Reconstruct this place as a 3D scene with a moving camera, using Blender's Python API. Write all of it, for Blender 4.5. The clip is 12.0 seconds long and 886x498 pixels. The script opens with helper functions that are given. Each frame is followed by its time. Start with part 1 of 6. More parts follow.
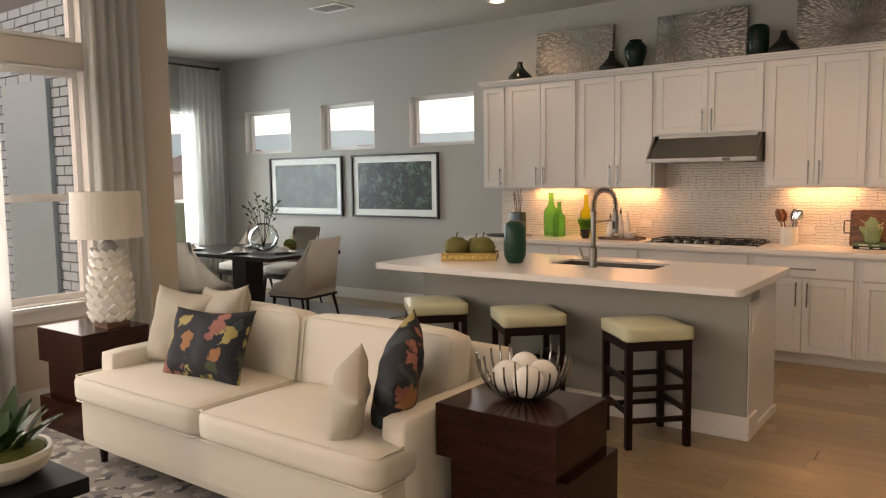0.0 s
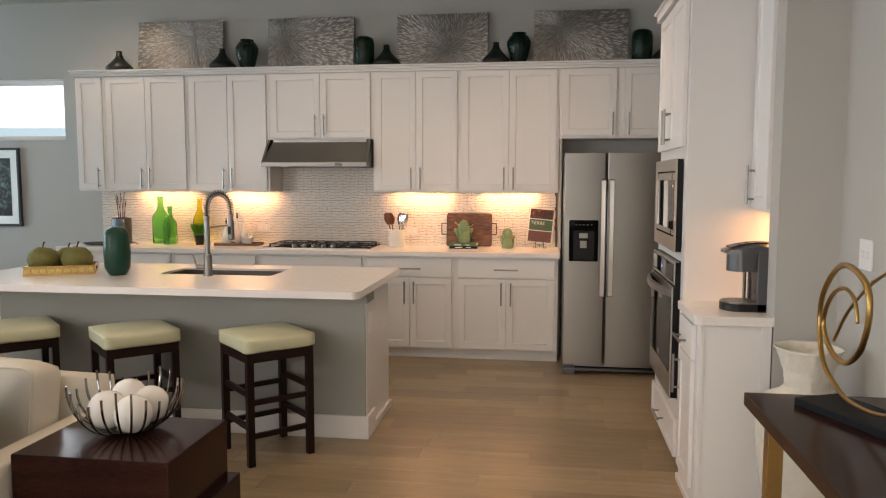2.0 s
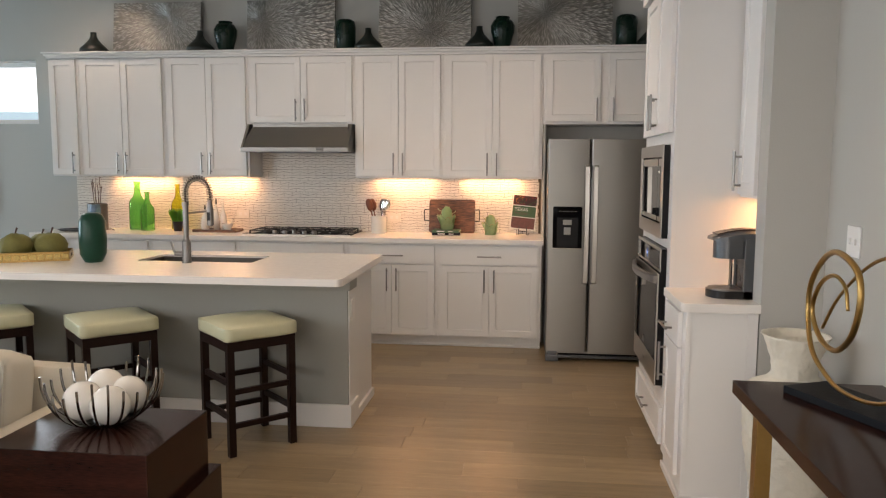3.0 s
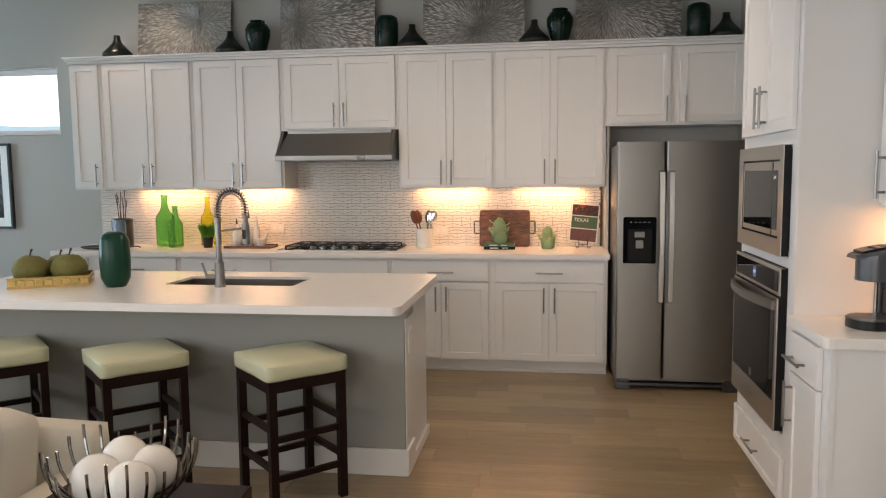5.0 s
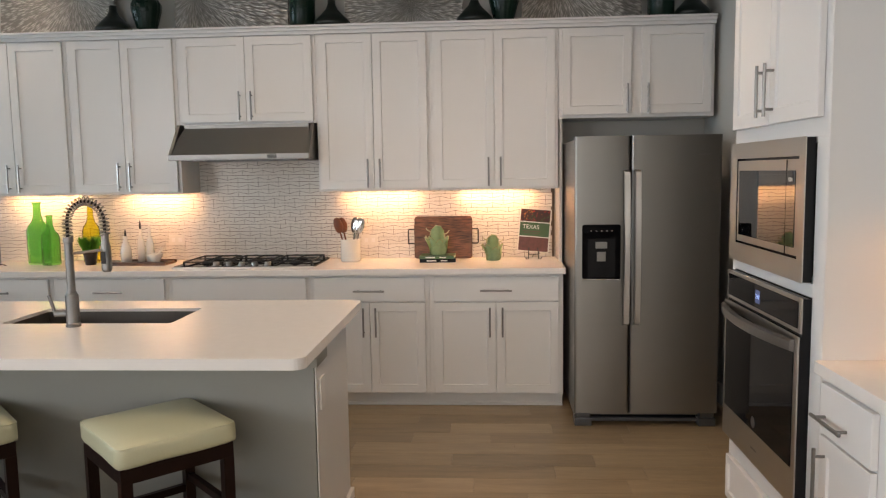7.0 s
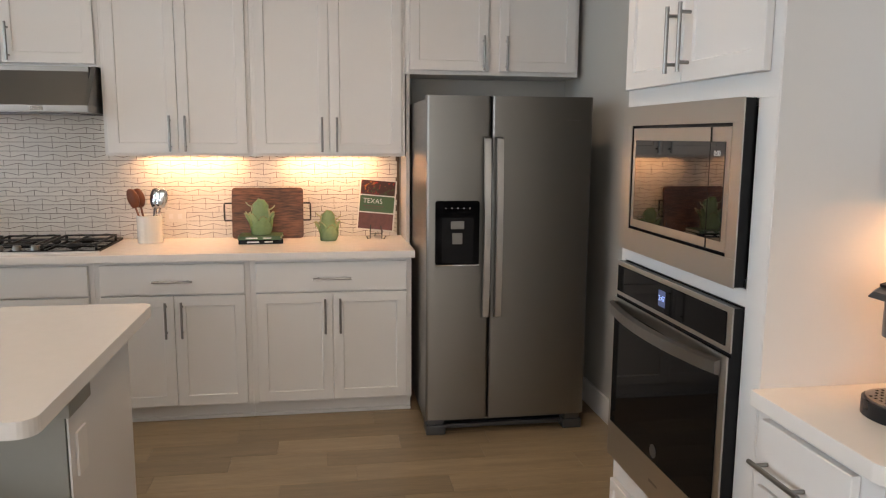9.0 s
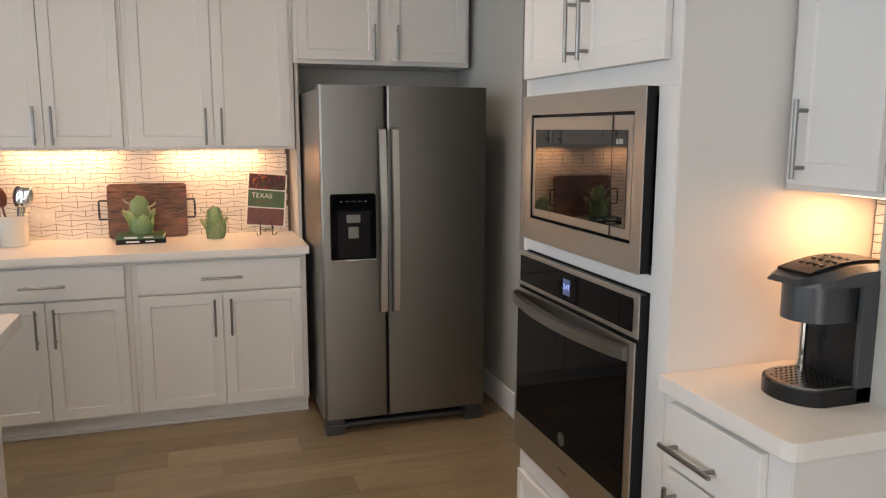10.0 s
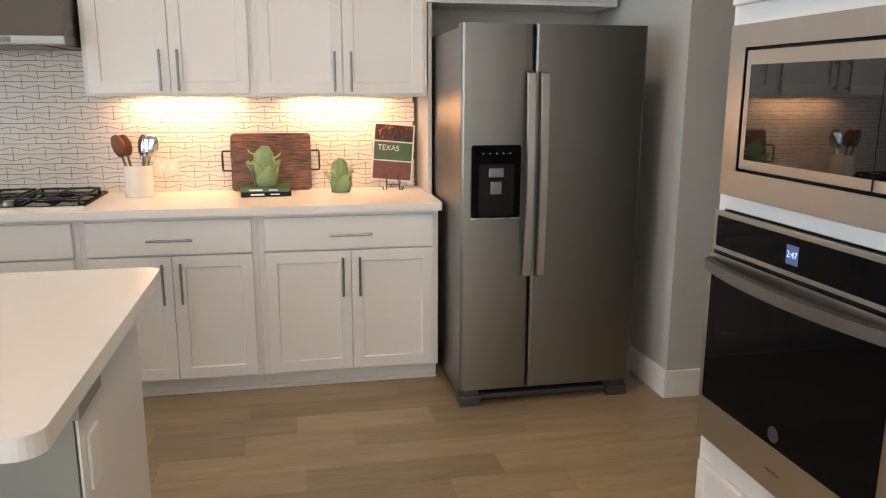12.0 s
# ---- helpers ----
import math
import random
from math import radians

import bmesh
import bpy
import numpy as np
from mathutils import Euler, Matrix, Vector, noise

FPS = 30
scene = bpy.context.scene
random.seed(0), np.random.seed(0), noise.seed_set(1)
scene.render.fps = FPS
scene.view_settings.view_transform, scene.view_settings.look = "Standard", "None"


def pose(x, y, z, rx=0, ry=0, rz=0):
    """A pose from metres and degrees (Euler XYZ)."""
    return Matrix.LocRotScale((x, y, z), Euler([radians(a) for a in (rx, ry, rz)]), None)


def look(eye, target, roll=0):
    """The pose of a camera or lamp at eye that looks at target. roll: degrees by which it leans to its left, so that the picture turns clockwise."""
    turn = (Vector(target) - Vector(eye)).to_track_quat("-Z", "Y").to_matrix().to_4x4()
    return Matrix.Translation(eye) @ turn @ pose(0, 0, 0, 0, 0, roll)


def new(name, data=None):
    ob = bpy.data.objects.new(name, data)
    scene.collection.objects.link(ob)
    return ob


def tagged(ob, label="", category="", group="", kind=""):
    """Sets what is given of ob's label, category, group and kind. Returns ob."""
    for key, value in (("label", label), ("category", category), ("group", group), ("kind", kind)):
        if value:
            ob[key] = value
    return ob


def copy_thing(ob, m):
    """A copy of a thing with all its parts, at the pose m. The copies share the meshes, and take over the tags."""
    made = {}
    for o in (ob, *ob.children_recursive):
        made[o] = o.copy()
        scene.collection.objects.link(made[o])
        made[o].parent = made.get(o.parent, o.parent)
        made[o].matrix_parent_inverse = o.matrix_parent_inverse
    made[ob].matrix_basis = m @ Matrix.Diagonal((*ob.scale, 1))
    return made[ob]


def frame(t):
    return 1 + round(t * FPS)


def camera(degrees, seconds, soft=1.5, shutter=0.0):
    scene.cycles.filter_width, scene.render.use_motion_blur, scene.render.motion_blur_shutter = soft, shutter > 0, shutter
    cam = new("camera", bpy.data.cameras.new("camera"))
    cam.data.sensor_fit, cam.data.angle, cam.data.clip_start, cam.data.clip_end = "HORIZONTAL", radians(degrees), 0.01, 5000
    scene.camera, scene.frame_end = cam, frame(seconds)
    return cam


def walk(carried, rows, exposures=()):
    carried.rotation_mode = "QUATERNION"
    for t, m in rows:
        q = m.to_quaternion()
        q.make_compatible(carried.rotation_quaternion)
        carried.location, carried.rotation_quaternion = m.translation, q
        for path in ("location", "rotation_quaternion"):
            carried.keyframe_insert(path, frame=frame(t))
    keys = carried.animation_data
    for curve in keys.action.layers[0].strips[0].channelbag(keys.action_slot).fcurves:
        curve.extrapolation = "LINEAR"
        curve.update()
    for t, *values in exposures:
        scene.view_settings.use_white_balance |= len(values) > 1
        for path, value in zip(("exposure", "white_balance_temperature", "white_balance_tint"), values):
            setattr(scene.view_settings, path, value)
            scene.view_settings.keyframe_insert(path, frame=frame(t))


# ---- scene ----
cam = camera(61.0, 12.0, soft=1.2)
PATH = [
    (0, (-0.028, 0.242, 1.516), (-1.213, 1.842, 1.329), -0.8),
    (0.5, (-0.045, 0.354, 1.492), (-0.963, 2.123, 1.33), 0.4),
    (1, (-0.071, 0.399, 1.506), (-0.702, 2.291, 1.361), 0.5),
    (1.5, (-0.08, 0.408, 1.513), (-0.486, 2.36, 1.358), -0.1),
    (2, (-0.099, 0.433, 1.506), (-0.374, 2.406, 1.325), 0.1),
    (2.5, (-0.112, 0.446, 1.499), (-0.334, 2.423, 1.287), 0.3),
    (4.5, (-0.297, 0.84, 1.506), (-0.542, 2.813, 1.288), -0.2),
    (5, (-0.415, 1.028, 1.504), (-0.702, 2.997, 1.308), -0.5),
    (5.5, (-0.51, 1.222, 1.535), (-0.739, 3.2, 1.356), -1.3),
    (6, (-0.532, 1.408, 1.515), (-0.667, 3.395, 1.327), -1.4),
    (6.5, (-0.481, 1.638, 1.521), (-0.609, 3.625, 1.332), -0.9),
    (8.5, (-0.456, 2.506, 1.524), (-0.523, 4.484, 1.237), -0.2),
    (9, (-0.469, 2.648, 1.519), (-0.16, 4.602, 1.223), 0.4),
    (9.5, (-0.482, 2.71, 1.517), (0.048, 4.614, 1.208), 0.2),
    (10, (-0.503, 2.729, 1.511), (0.097, 4.611, 1.197), 0.1),
    (10.5, (-0.512, 2.754, 1.505), (0.138, 4.617, 1.177), -0.3),
    (11, (-0.57, 2.785, 1.476), (0.13, 4.626, 1.126), -0.7),
    (11.5, (-0.625, 2.876, 1.468), (0.004, 4.729, 1.051), -0.35),
    (12, (-0.688, 3.110, 1.443), (-0.306, 5.029, 1.027), 0.2),
]
walk(cam, [(t, look(eye, target, roll)) for t, eye, target, roll in PATH],
     exposures=[(0.0, -0.42, 8400, 25), (1.0, -0.28, 7800, 23), (2.0, -0.12, 7050, 18), (7.0, -0.13, 6600, 15), (10.5, -0.15, 6500, 13), (11.2, -0.02, 6500, 12), (12.0, 0.28, 6400, 12)])

# ---- daylight ----
world = bpy.data.worlds.new("world")
scene.world = world
world.use_nodes = True
wn = world.node_tree.nodes
sky = wn.new("ShaderNodeTexSky")
sky.sky_type, sky.sun_disc = "NISHITA", False
sky.sun_elevation, sky.sun_rotation = radians(32), radians(200)
sky.air_density, sky.dust_density = 1.0, 4.0
wn["Background"].inputs["Strength"].default_value = 0.15
world.node_tree.links.new(sky.outputs["Color"], wn["Background"].inputs["Color"])
sun = new("sun", bpy.data.lights.new("sun", "SUN"))
sun.data.energy, sun.data.angle, sun.data.color = 0.9, radians(15), (1.0, 0.97, 0.92)
sun.matrix_world = look((0, 0, 30), (0 + 20 * math.sin(radians(20)), 20 * math.cos(radians(20)), 30 - 13))


def area(name, place, target, w, h, watts, color, spread=180):
    """An area lamp, w by h metres."""
    ob = new(name, bpy.data.lights.new(name, "AREA"))
    ob.data.shape, ob.data.size, ob.data.size_y = "RECTANGLE", w, h
    ob.data.energy, ob.data.color, ob.data.spread = watts, color, radians(spread)
    ob.matrix_world = look(place, target)
    return ob


DAY = (0.86, 0.94, 1.0)
WARM = (1.0, 0.47, 0.18)
SOFTWARM = (1.0, 0.755, 0.535)
area("daylight_living_window", (-5.15, 0.8, 1.7), (0, 0.8, 1.5), 4.2, 2.2, 130, DAY)
area("daylight_rear_window", (-1.8, -3.3, 1.7), (-1.8, 5, 1.4), 4.5, 2.2, 82, DAY)
area("daylight_dining_window", (-9.07, 5.6, 1.55), (0, 5.6, 1.3), 2.1, 1.8, 115, (0.62, 0.86, 1.0), 150)
for k, wx in enumerate((-8.22, -6.69, -5.2)):
    area("daylight_high_window", (wx, 7.2, 2.19), (wx, 3, 1.6), 0.8, 0.5, 9, (0.75, 0.90, 1.0))
# strips under the wall cupboards
for ux, uw in ((-3.70, 0.55), (-2.87, 0.45), (-1.22, 0.52), (-0.44, 0.50)):
    area("under_cabinet_glow", (ux, 7.165, 1.402), (ux, 7.185, 0.9), uw, 0.04, 3.0, WARM)
area("coffee_glow", (1.03, 4.14, 1.355), (0.98, 4.14, 0.9), 0.06, 0.22, 2.3, WARM)
CANS = [(-3.98, 6.5), (-1.7, 3.1), (-0.25, 5.45), (-0.5, 3.3), (-2.6, 3.6), (0.2, 1.2), (-2.8, 1.0), (-1.9, 5.9)]
for cx, cy in CANS:
    lamp = new("can_light_beam", bpy.data.lights.new("can_light_beam", "SPOT"))
    lamp.data.energy, lamp.data.color, lamp.data.spot_size, lamp.data.spot_blend = (76 if cy > 5 and cx > -0.5 else 27), SOFTWARM, radians(164), 1.0
    lamp.data.shadow_soft_size = 0.06
    lamp.matrix_world = look((cx, cy, 3.17), (cx, cy + 0.001, 0))


# ---- materials ----
def material(name, color, rough=0.5, metal=0.0, vary=0.06, scale=4.0, bump=0.05, bump_scale=60.0, spec=0.5, coat=0.0, stretch=(1, 1, 1), random_shift=0.0, fine=0.5, contrast=False):
    """A surface with a slow and a fine variation of its colour and a fine relief."""
    m = bpy.data.materials.new(name)
    m.use_nodes = True
    n, l = m.node_tree.nodes, m.node_tree.links
    b = n["Principled BSDF"]
    b.inputs["Metallic"].default_value = metal
    b.inputs["Specular IOR Level"].default_value = spec
    b.inputs["Coat Weight"].default_value = coat
    b.inputs["Coat Roughness"].default_value = 0.08
    tc, mp = n.new("ShaderNodeTexCoord"), n.new("ShaderNodeMapping")
    mp.inputs["Scale"].default_value = stretch
    l.new(tc.outputs["Object"], mp.inputs["Vector"])
    slow, quick = n.new("ShaderNodeTexNoise"), n.new("ShaderNodeTexNoise")
    slow.inputs["Scale"].default_value, slow.inputs["Detail"].default_value = scale, 4
    quick.inputs["Scale"].default_value, quick.inputs["Detail"].default_value = bump_scale, 3
    l.new(mp.outputs["Vector"], slow.inputs["Vector"])
    l.new(mp.outputs["Vector"], quick.inputs["Vector"])
    mix = n.new("ShaderNodeMix")
    mix.data_type = "RGBA"
    lo = tuple(max(0, c * (1 - vary)) for c in color[:3]) + (1,)
    hi = tuple(min(1, c * (1 + vary)) for c in color[:3]) + (1,)
    mix.inputs["A"].default_value, mix.inputs["B"].default_value = lo, hi
    add = n.new("ShaderNodeMath")
    add.operation = "MULTIPLY_ADD"
    l.new(quick.outputs["Fac"], add.inputs[0])
    add.inputs[1].default_value = fine
    half = n.new("ShaderNodeMath")
    half.operation = "MULTIPLY"
    half.inputs[1].default_value = 1 - fine
    l.new(slow.outputs["Fac"], half.inputs[0])
    l.new(half.outputs[0], add.inputs[2])
    if contrast:
        cr_ = n.new("ShaderNodeMapRange")
        cr_.inputs["From Min"].default_value, cr_.inputs["From Max"].default_value = 0.36, 0.64
        l.new(add.outputs[0], cr_.inputs["Value"])
        add = cr_
    l.new(add.outputs[0], mix.inputs["Factor"])
    out = mix.outputs["Result"]
    if random_shift:
        info, val = n.new("ShaderNodeObjectInfo"), n.new("ShaderNodeMapRange")
        val.inputs["To Min"].default_value, val.inputs["To Max"].default_value = 1 - random_shift, 1 + random_shift
        l.new(info.outputs["Random"], val.inputs["Value"])
        hs = n.new("ShaderNodeHueSaturation")
        l.new(val.outputs["Result"], hs.inputs["Value"])
        l.new(out, hs.inputs["Color"])
        out = hs.outputs["Color"]
    l.new(out, b.inputs["Base Color"])
    rr = n.new("ShaderNodeMapRange")
    rr.inputs["To Min"].default_value, rr.inputs["To Max"].default_value = rough * 0.85, min(1, rough * 1.15)
    l.new(slow.outputs["Fac"], rr.inputs["Value"])
    l.new(rr.outputs["Result"], b.inputs["Roughness"])
    if bump:
        bp = n.new("ShaderNodeBump")
        bp.inputs["Strength"].default_value, bp.inputs["Distance"].default_value = bump, 0.004
        l.new(quick.outputs["Fac"], bp.inputs["Height"])
        l.new(bp.outputs["Normal"], b.inputs["Normal"])
    return m


def emitter(name, color, strength):
    m = bpy.data.materials.new(name)
    m.use_nodes = True
    b = m.node_tree.nodes["Principled BSDF"]
    b.inputs["Base Color"].default_value = (*color, 1)
    b.inputs["Emission Color"].default_value = (*color, 1)
    b.inputs["Emission Strength"].default_value = strength
    return m


def glass(name, color, rough=0.02, thin=False):
    m = bpy.data.materials.new(name)
    m.use_nodes = True
    b = m.node_tree.nodes["Principled BSDF"]
    b.inputs["Base Color"].default_value = (*color, 1)
    b.inputs["Transmission Weight"].default_value = 1.0
    b.inputs["Roughness"].default_value = rough
    b.inputs["IOR"].default_value = 1.1 if thin else 1.45
    return m


M = {}
M["wall"] = material("greige_wall_paint", (0.45, 0.447, 0.42), 0.7, vary=0.02, scale=1.5, bump=0.12, bump_scale=140)
M["wall_beige"] = material("warm_beige_wall_paint", (0.66, 0.58, 0.50), 0.7, vary=0.02, scale=1.5, bump=0.12, bump_scale=140)
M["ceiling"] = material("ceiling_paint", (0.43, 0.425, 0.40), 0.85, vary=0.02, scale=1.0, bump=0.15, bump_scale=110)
M["trim"] = material("white_trim_paint", (0.80, 0.79, 0.77), 0.35, vary=0.02, scale=3, bump=0.02)
M["cabinet"] = material("white_cabinet_lacquer", (0.735, 0.73, 0.72), 0.32, vary=0.015, scale=3, bump=0.02, bump_scale=90)
M["island"] = material("grey_island_paint", (0.325, 0.327, 0.295), 0.5, vary=0.03, scale=3, bump=0.03)
M["quartz"] = material("white_quartz", (0.78, 0.76, 0.73), 0.22, vary=0.03, scale=25, bump=0.0, bump_scale=300)
M["steel"] = material("brushed_steel", (0.25, 0.241, 0.226), 0.36, metal=1.0, vary=0.05, scale=3, bump=0.05, bump_scale=60, stretch=(1, 1, 14))
M["steel_h"] = material("brushed_steel_across", (0.48, 0.46, 0.43), 0.33, metal=1.0, vary=0.02, scale=1.5, bump=0, bump_scale=60)
M["steel_hood"] = material("brushed_steel_hood", (0.27, 0.26, 0.245), 0.36, metal=1.0, vary=0.03, scale=3, bump=0.01, bump_scale=60, stretch=(1, 1, 14))
M["steel_basin"] = material("dull_steel_basin", (0.15, 0.135, 0.12), 0.42, metal=0.8, vary=0.1, scale=6, bump=0.02)
M["nickel"] = material("brushed_nickel", (0.27, 0.26, 0.25), 0.30, metal=1.0, vary=0.04, bump=0.02, bump_scale=200)
M["handle_bright"] = material("bright_satin_steel", (0.62, 0.60, 0.57), 0.30, metal=1.0, vary=0.04, bump=0.02)
M["darkchrome"] = material("dark_chrome_wire", (0.30, 0.29, 0.28), 0.12, metal=1.0, vary=0.05, bump=0)
M["chrome"] = material("polished_chrome", (0.75, 0.75, 0.75), 0.08, metal=1.0, vary=0.02, bump=0)
M["black"] = material("black_enamel", (0.008, 0.008, 0.009), 0.25, vary=0.2, bump=0.01, spec=0.2)
M["blackglass"] = material("black_glass", (0.003, 0.003, 0.0035), 0.03, vary=0.1, bump=0, spec=0.07)
M["mirrorglass"] = material("dark_mirror_glass", (0.003, 0.003, 0.0035), 0.02, vary=0.1, bump=0, spec=0.75)
M["iron"] = material("cast_iron", (0.02, 0.02, 0.02), 0.55, vary=0.2, bump=0.3)
M["espresso"] = material("espresso_wood", (0.024, 0.007, 0.0045), 0.18, vary=0.5, scale=2.5, bump=0.04, bump_scale=30, stretch=(1, 9, 9), spec=0.20, contrast=True)
M["stoolwood"] = material("dark_stool_wood", (0.016, 0.006, 0.0045), 0.35, vary=0.3, scale=5, bump=0.05, stretch=(8, 8, 1), spec=0.22)
M["leather"] = material("cream_leather", (0.61, 0.61, 0.42), 0.30, vary=0.05, scale=6, bump=0.08, bump_scale=160)
M["linen"] = material("ivory_linen", (0.69, 0.655, 0.565), 0.9, vary=0.05, scale=4, bump=0.5, bump_scale=350)
M["linen_tan"] = material("tan_linen", (0.46, 0.425, 0.35), 0.9, vary=0.10, scale=9, bump=0.5, bump_scale=300, stretch=(1, 5, 1))
M["chairfabric"] = material("taupe_chair_fabric", (0.56, 0.50, 0.44), 0.85, vary=0.05, bump=0.3, bump_scale=300)
M["curtain"] = material("sheer_curtain", (0.78, 0.78, 0.75), 0.9, vary=0.05, scale=3, bump=0.3, bump_scale=300)
_n, _l = M["curtain"].node_tree.nodes, M["curtain"].node_tree.links
_t, _mx = _n.new("ShaderNodeBsdfTranslucent"), _n.new("ShaderNodeMixShader")
_t.inputs["Color"].default_value = (0.82, 0.84, 0.84, 1)
_mx.inputs["Fac"].default_value = 0.45
_out = next(q for q in _n if q.type == "OUTPUT_MATERIAL")
_l.new(_n["Principled BSDF"].outputs["BSDF"], _mx.inputs[1])
_l.new(_t.outputs["BSDF"], _mx.inputs[2])
_l.new(_mx.outputs["Shader"], _out.inputs["Surface"])
M["ceramic"] = material("white_ceramic", (0.78, 0.76, 0.71), 0.15, vary=0.03, bump=0)
M["vasecrust"] = material("cream_rough_ceramic", (0.66, 0.63, 0.54), 0.45, vary=0.10, scale=12, bump=1.0, bump_scale=45)
M["green_vase"] = material("dark_green_glaze", (0.003, 0.015, 0.009), 0.28, vary=0.25, scale=6, bump=0.02, spec=0.25)
M["green_frost"] = material("frosted_green_glass", (0.005, 0.044, 0.026), 0.32, vary=0.2, scale=5, bump=0.03, spec=0.3)
M["dark_vase"] = material("near_black_green_glaze", (0.005, 0.009, 0.007), 0.3, vary=0.2, bump=0.02)
M["leafglaze"] = material("pale_green_glaze", (0.40, 0.56, 0.34), 0.2, vary=0.25, scale=14, bump=0.05)
M["curlglaze"] = material("cream_green_glaze", (0.50, 0.50, 0.30), 0.2, vary=0.2)
M["grass"] = material("bright_grass", (0.12, 0.36, 0.03), 0.6, vary=0.3)
M["olive"] = material("olive_green_skin", (0.165, 0.155, 0.04), 0.75, vary=0.3, scale=20, bump=1.0, bump_scale=90)
M["gold"] = material("brushed_gold", (0.38, 0.26, 0.09), 0.25, metal=1.0, vary=0.10, scale=8, bump=0.1, bump_scale=40)
M["goldmatte"] = material("antique_gold", (0.42, 0.26, 0.09), 0.32, metal=1.0, vary=0.15, scale=8, bump=0.15)
M["board"] = material("walnut_board", (0.13, 0.056, 0.027), 0.4, vary=0.7, scale=3, bump=0.08, bump_scale=12, stretch=(1.3, 1, 9), contrast=True)
M["spoonwood"] = material("red_brown_wood", (0.16, 0.05, 0.02), 0.4, vary=0.3, bump=0.05)
M["hammered"] = material("hammered_pewter", (0.13, 0.13, 0.135), 0.3, metal=0.9, vary=0.15, scale=30, bump=1.0, bump_scale=50)
M["pewterblue"] = material("blue_grey_patterned_glass", (0.13, 0.19, 0.26), 0.25, vary=0.6, scale=40, bump=0.8, bump_scale=60)
M["plastic_dark"] = material("dark_grey_plastic", (0.013, 0.013, 0.014), 0.28, vary=0.1, bump=0.02, spec=0.25)
M["plastic_silver"] = material("silver_plastic", (0.105, 0.11, 0.118), 0.30, metal=0.7, vary=0.05, bump=0.02)
M["slate"] = material("slate_black", (0.008, 0.009, 0.011), 0.5, vary=0.2, bump=0.2, spec=0.12)
M["grout"] = material("dark_grout", (0.13, 0.10, 0.075), 0.9, vary=0.15, bump=0.2)
M["tile"] = material("white_wall_tile", (0.74, 0.71, 0.66), 0.22, vary=0.03, scale=8, bump=0.03, bump_scale=40, random_shift=0.03)
M["subfloor"] = material("floor_joint", (0.20, 0.145, 0.085), 0.8, vary=0.2, bump=0.1)
M["brick_ext"] = material("whitewashed_brick", (0.33, 0.40, 0.46), 0.9, vary=0.25, scale=10, bump=0.4)
M["mortar"] = material("mortar", (0.12, 0.13, 0.14), 0.9, vary=0.1)
M["shade"] = material("lampshade_linen", (0.66, 0.63, 0.57), 0.9, vary=0.04, bump=0.3, bump_scale=300)
M["paper"] = material("white_paper", (0.75, 0.74, 0.70), 0.8, vary=0.02, bump=0)
M["frameblack"] = material("black_frame", (0.02, 0.022, 0.025), 0.4, vary=0.1, bump=0.02)
M["leaf"] = material("dark_leaf", (0.025, 0.07, 0.02), 0.45, vary=0.35, scale=12, bump=0.1)
M["moss"] = material("moss", (0.10, 0.12, 0.02), 0.9, vary=0.4, scale=30, bump=1.0)
M["twig"] = material("twig", (0.09, 0.045, 0.03), 0.8, vary=0.3)
M["glass_clear"] = glass("clear_glass", (0.95, 0.98, 0.97), 0.01)
M["glass_green"] = glass("green_bottle_glass", (0.42, 0.80, 0.34), 0.06, thin=True)
M["glass_green"].node_tree.nodes["Principled BSDF"].inputs["Transmission Weight"].default_value = 0.92
M["glass_yellow"] = glass("yellow_bottle_glass", (0.90, 0.86, 0.22), 0.05, thin=True)
M["pane"] = glass("window_glass", (0.97, 0.99, 1.0), 0.0, thin=True)
M["led"] = emitter("warm_led", (1.0, 0.72, 0.42), 14.0)
M["can"] = emitter("can_lamp_glow", (1.0, 0.86, 0.68), 12.0)
M["display"] = emitter("blue_display", (0.35, 0.5, 0.9), 1.2)
M["displaydark"] = emitter("dim_blue_display", (0.05, 0.07, 0.16), 0.6)
M["red"] = material("chilli_red", (0.45, 0.04, 0.02), 0.5, vary=0.4, scale=30, bump=0)
M["bookgreen"] = material("cover_green", (0.06, 0.12, 0.05), 0.4, vary=0.15, bump=0)
M["bookbrown"] = material("cover_brown", (0.14, 0.05, 0.04), 0.4, vary=0.6, scale=35, bump=0)
# the hill sheet glows; the haze of distance is put into its colour
M["hill"] = emitter("glowing_haze_hill", (0.46, 0.62, 0.72), 0.55)
M["roof"] = material("far_roof", (0.30, 0.27, 0.26), 0.9, vary=0.1)
M["skyglow"] = emitter("hazy_sky_backdrop", (0.90, 0.95, 1.0), 1.5)
M["patioglass"] = material("grey_patio_door", (0.24, 0.31, 0.35), 0.3, vary=0.15)
M["lawn"] = material("lawn", (0.07, 0.10, 0.04), 0.9, vary=0.3, scale=0.6)


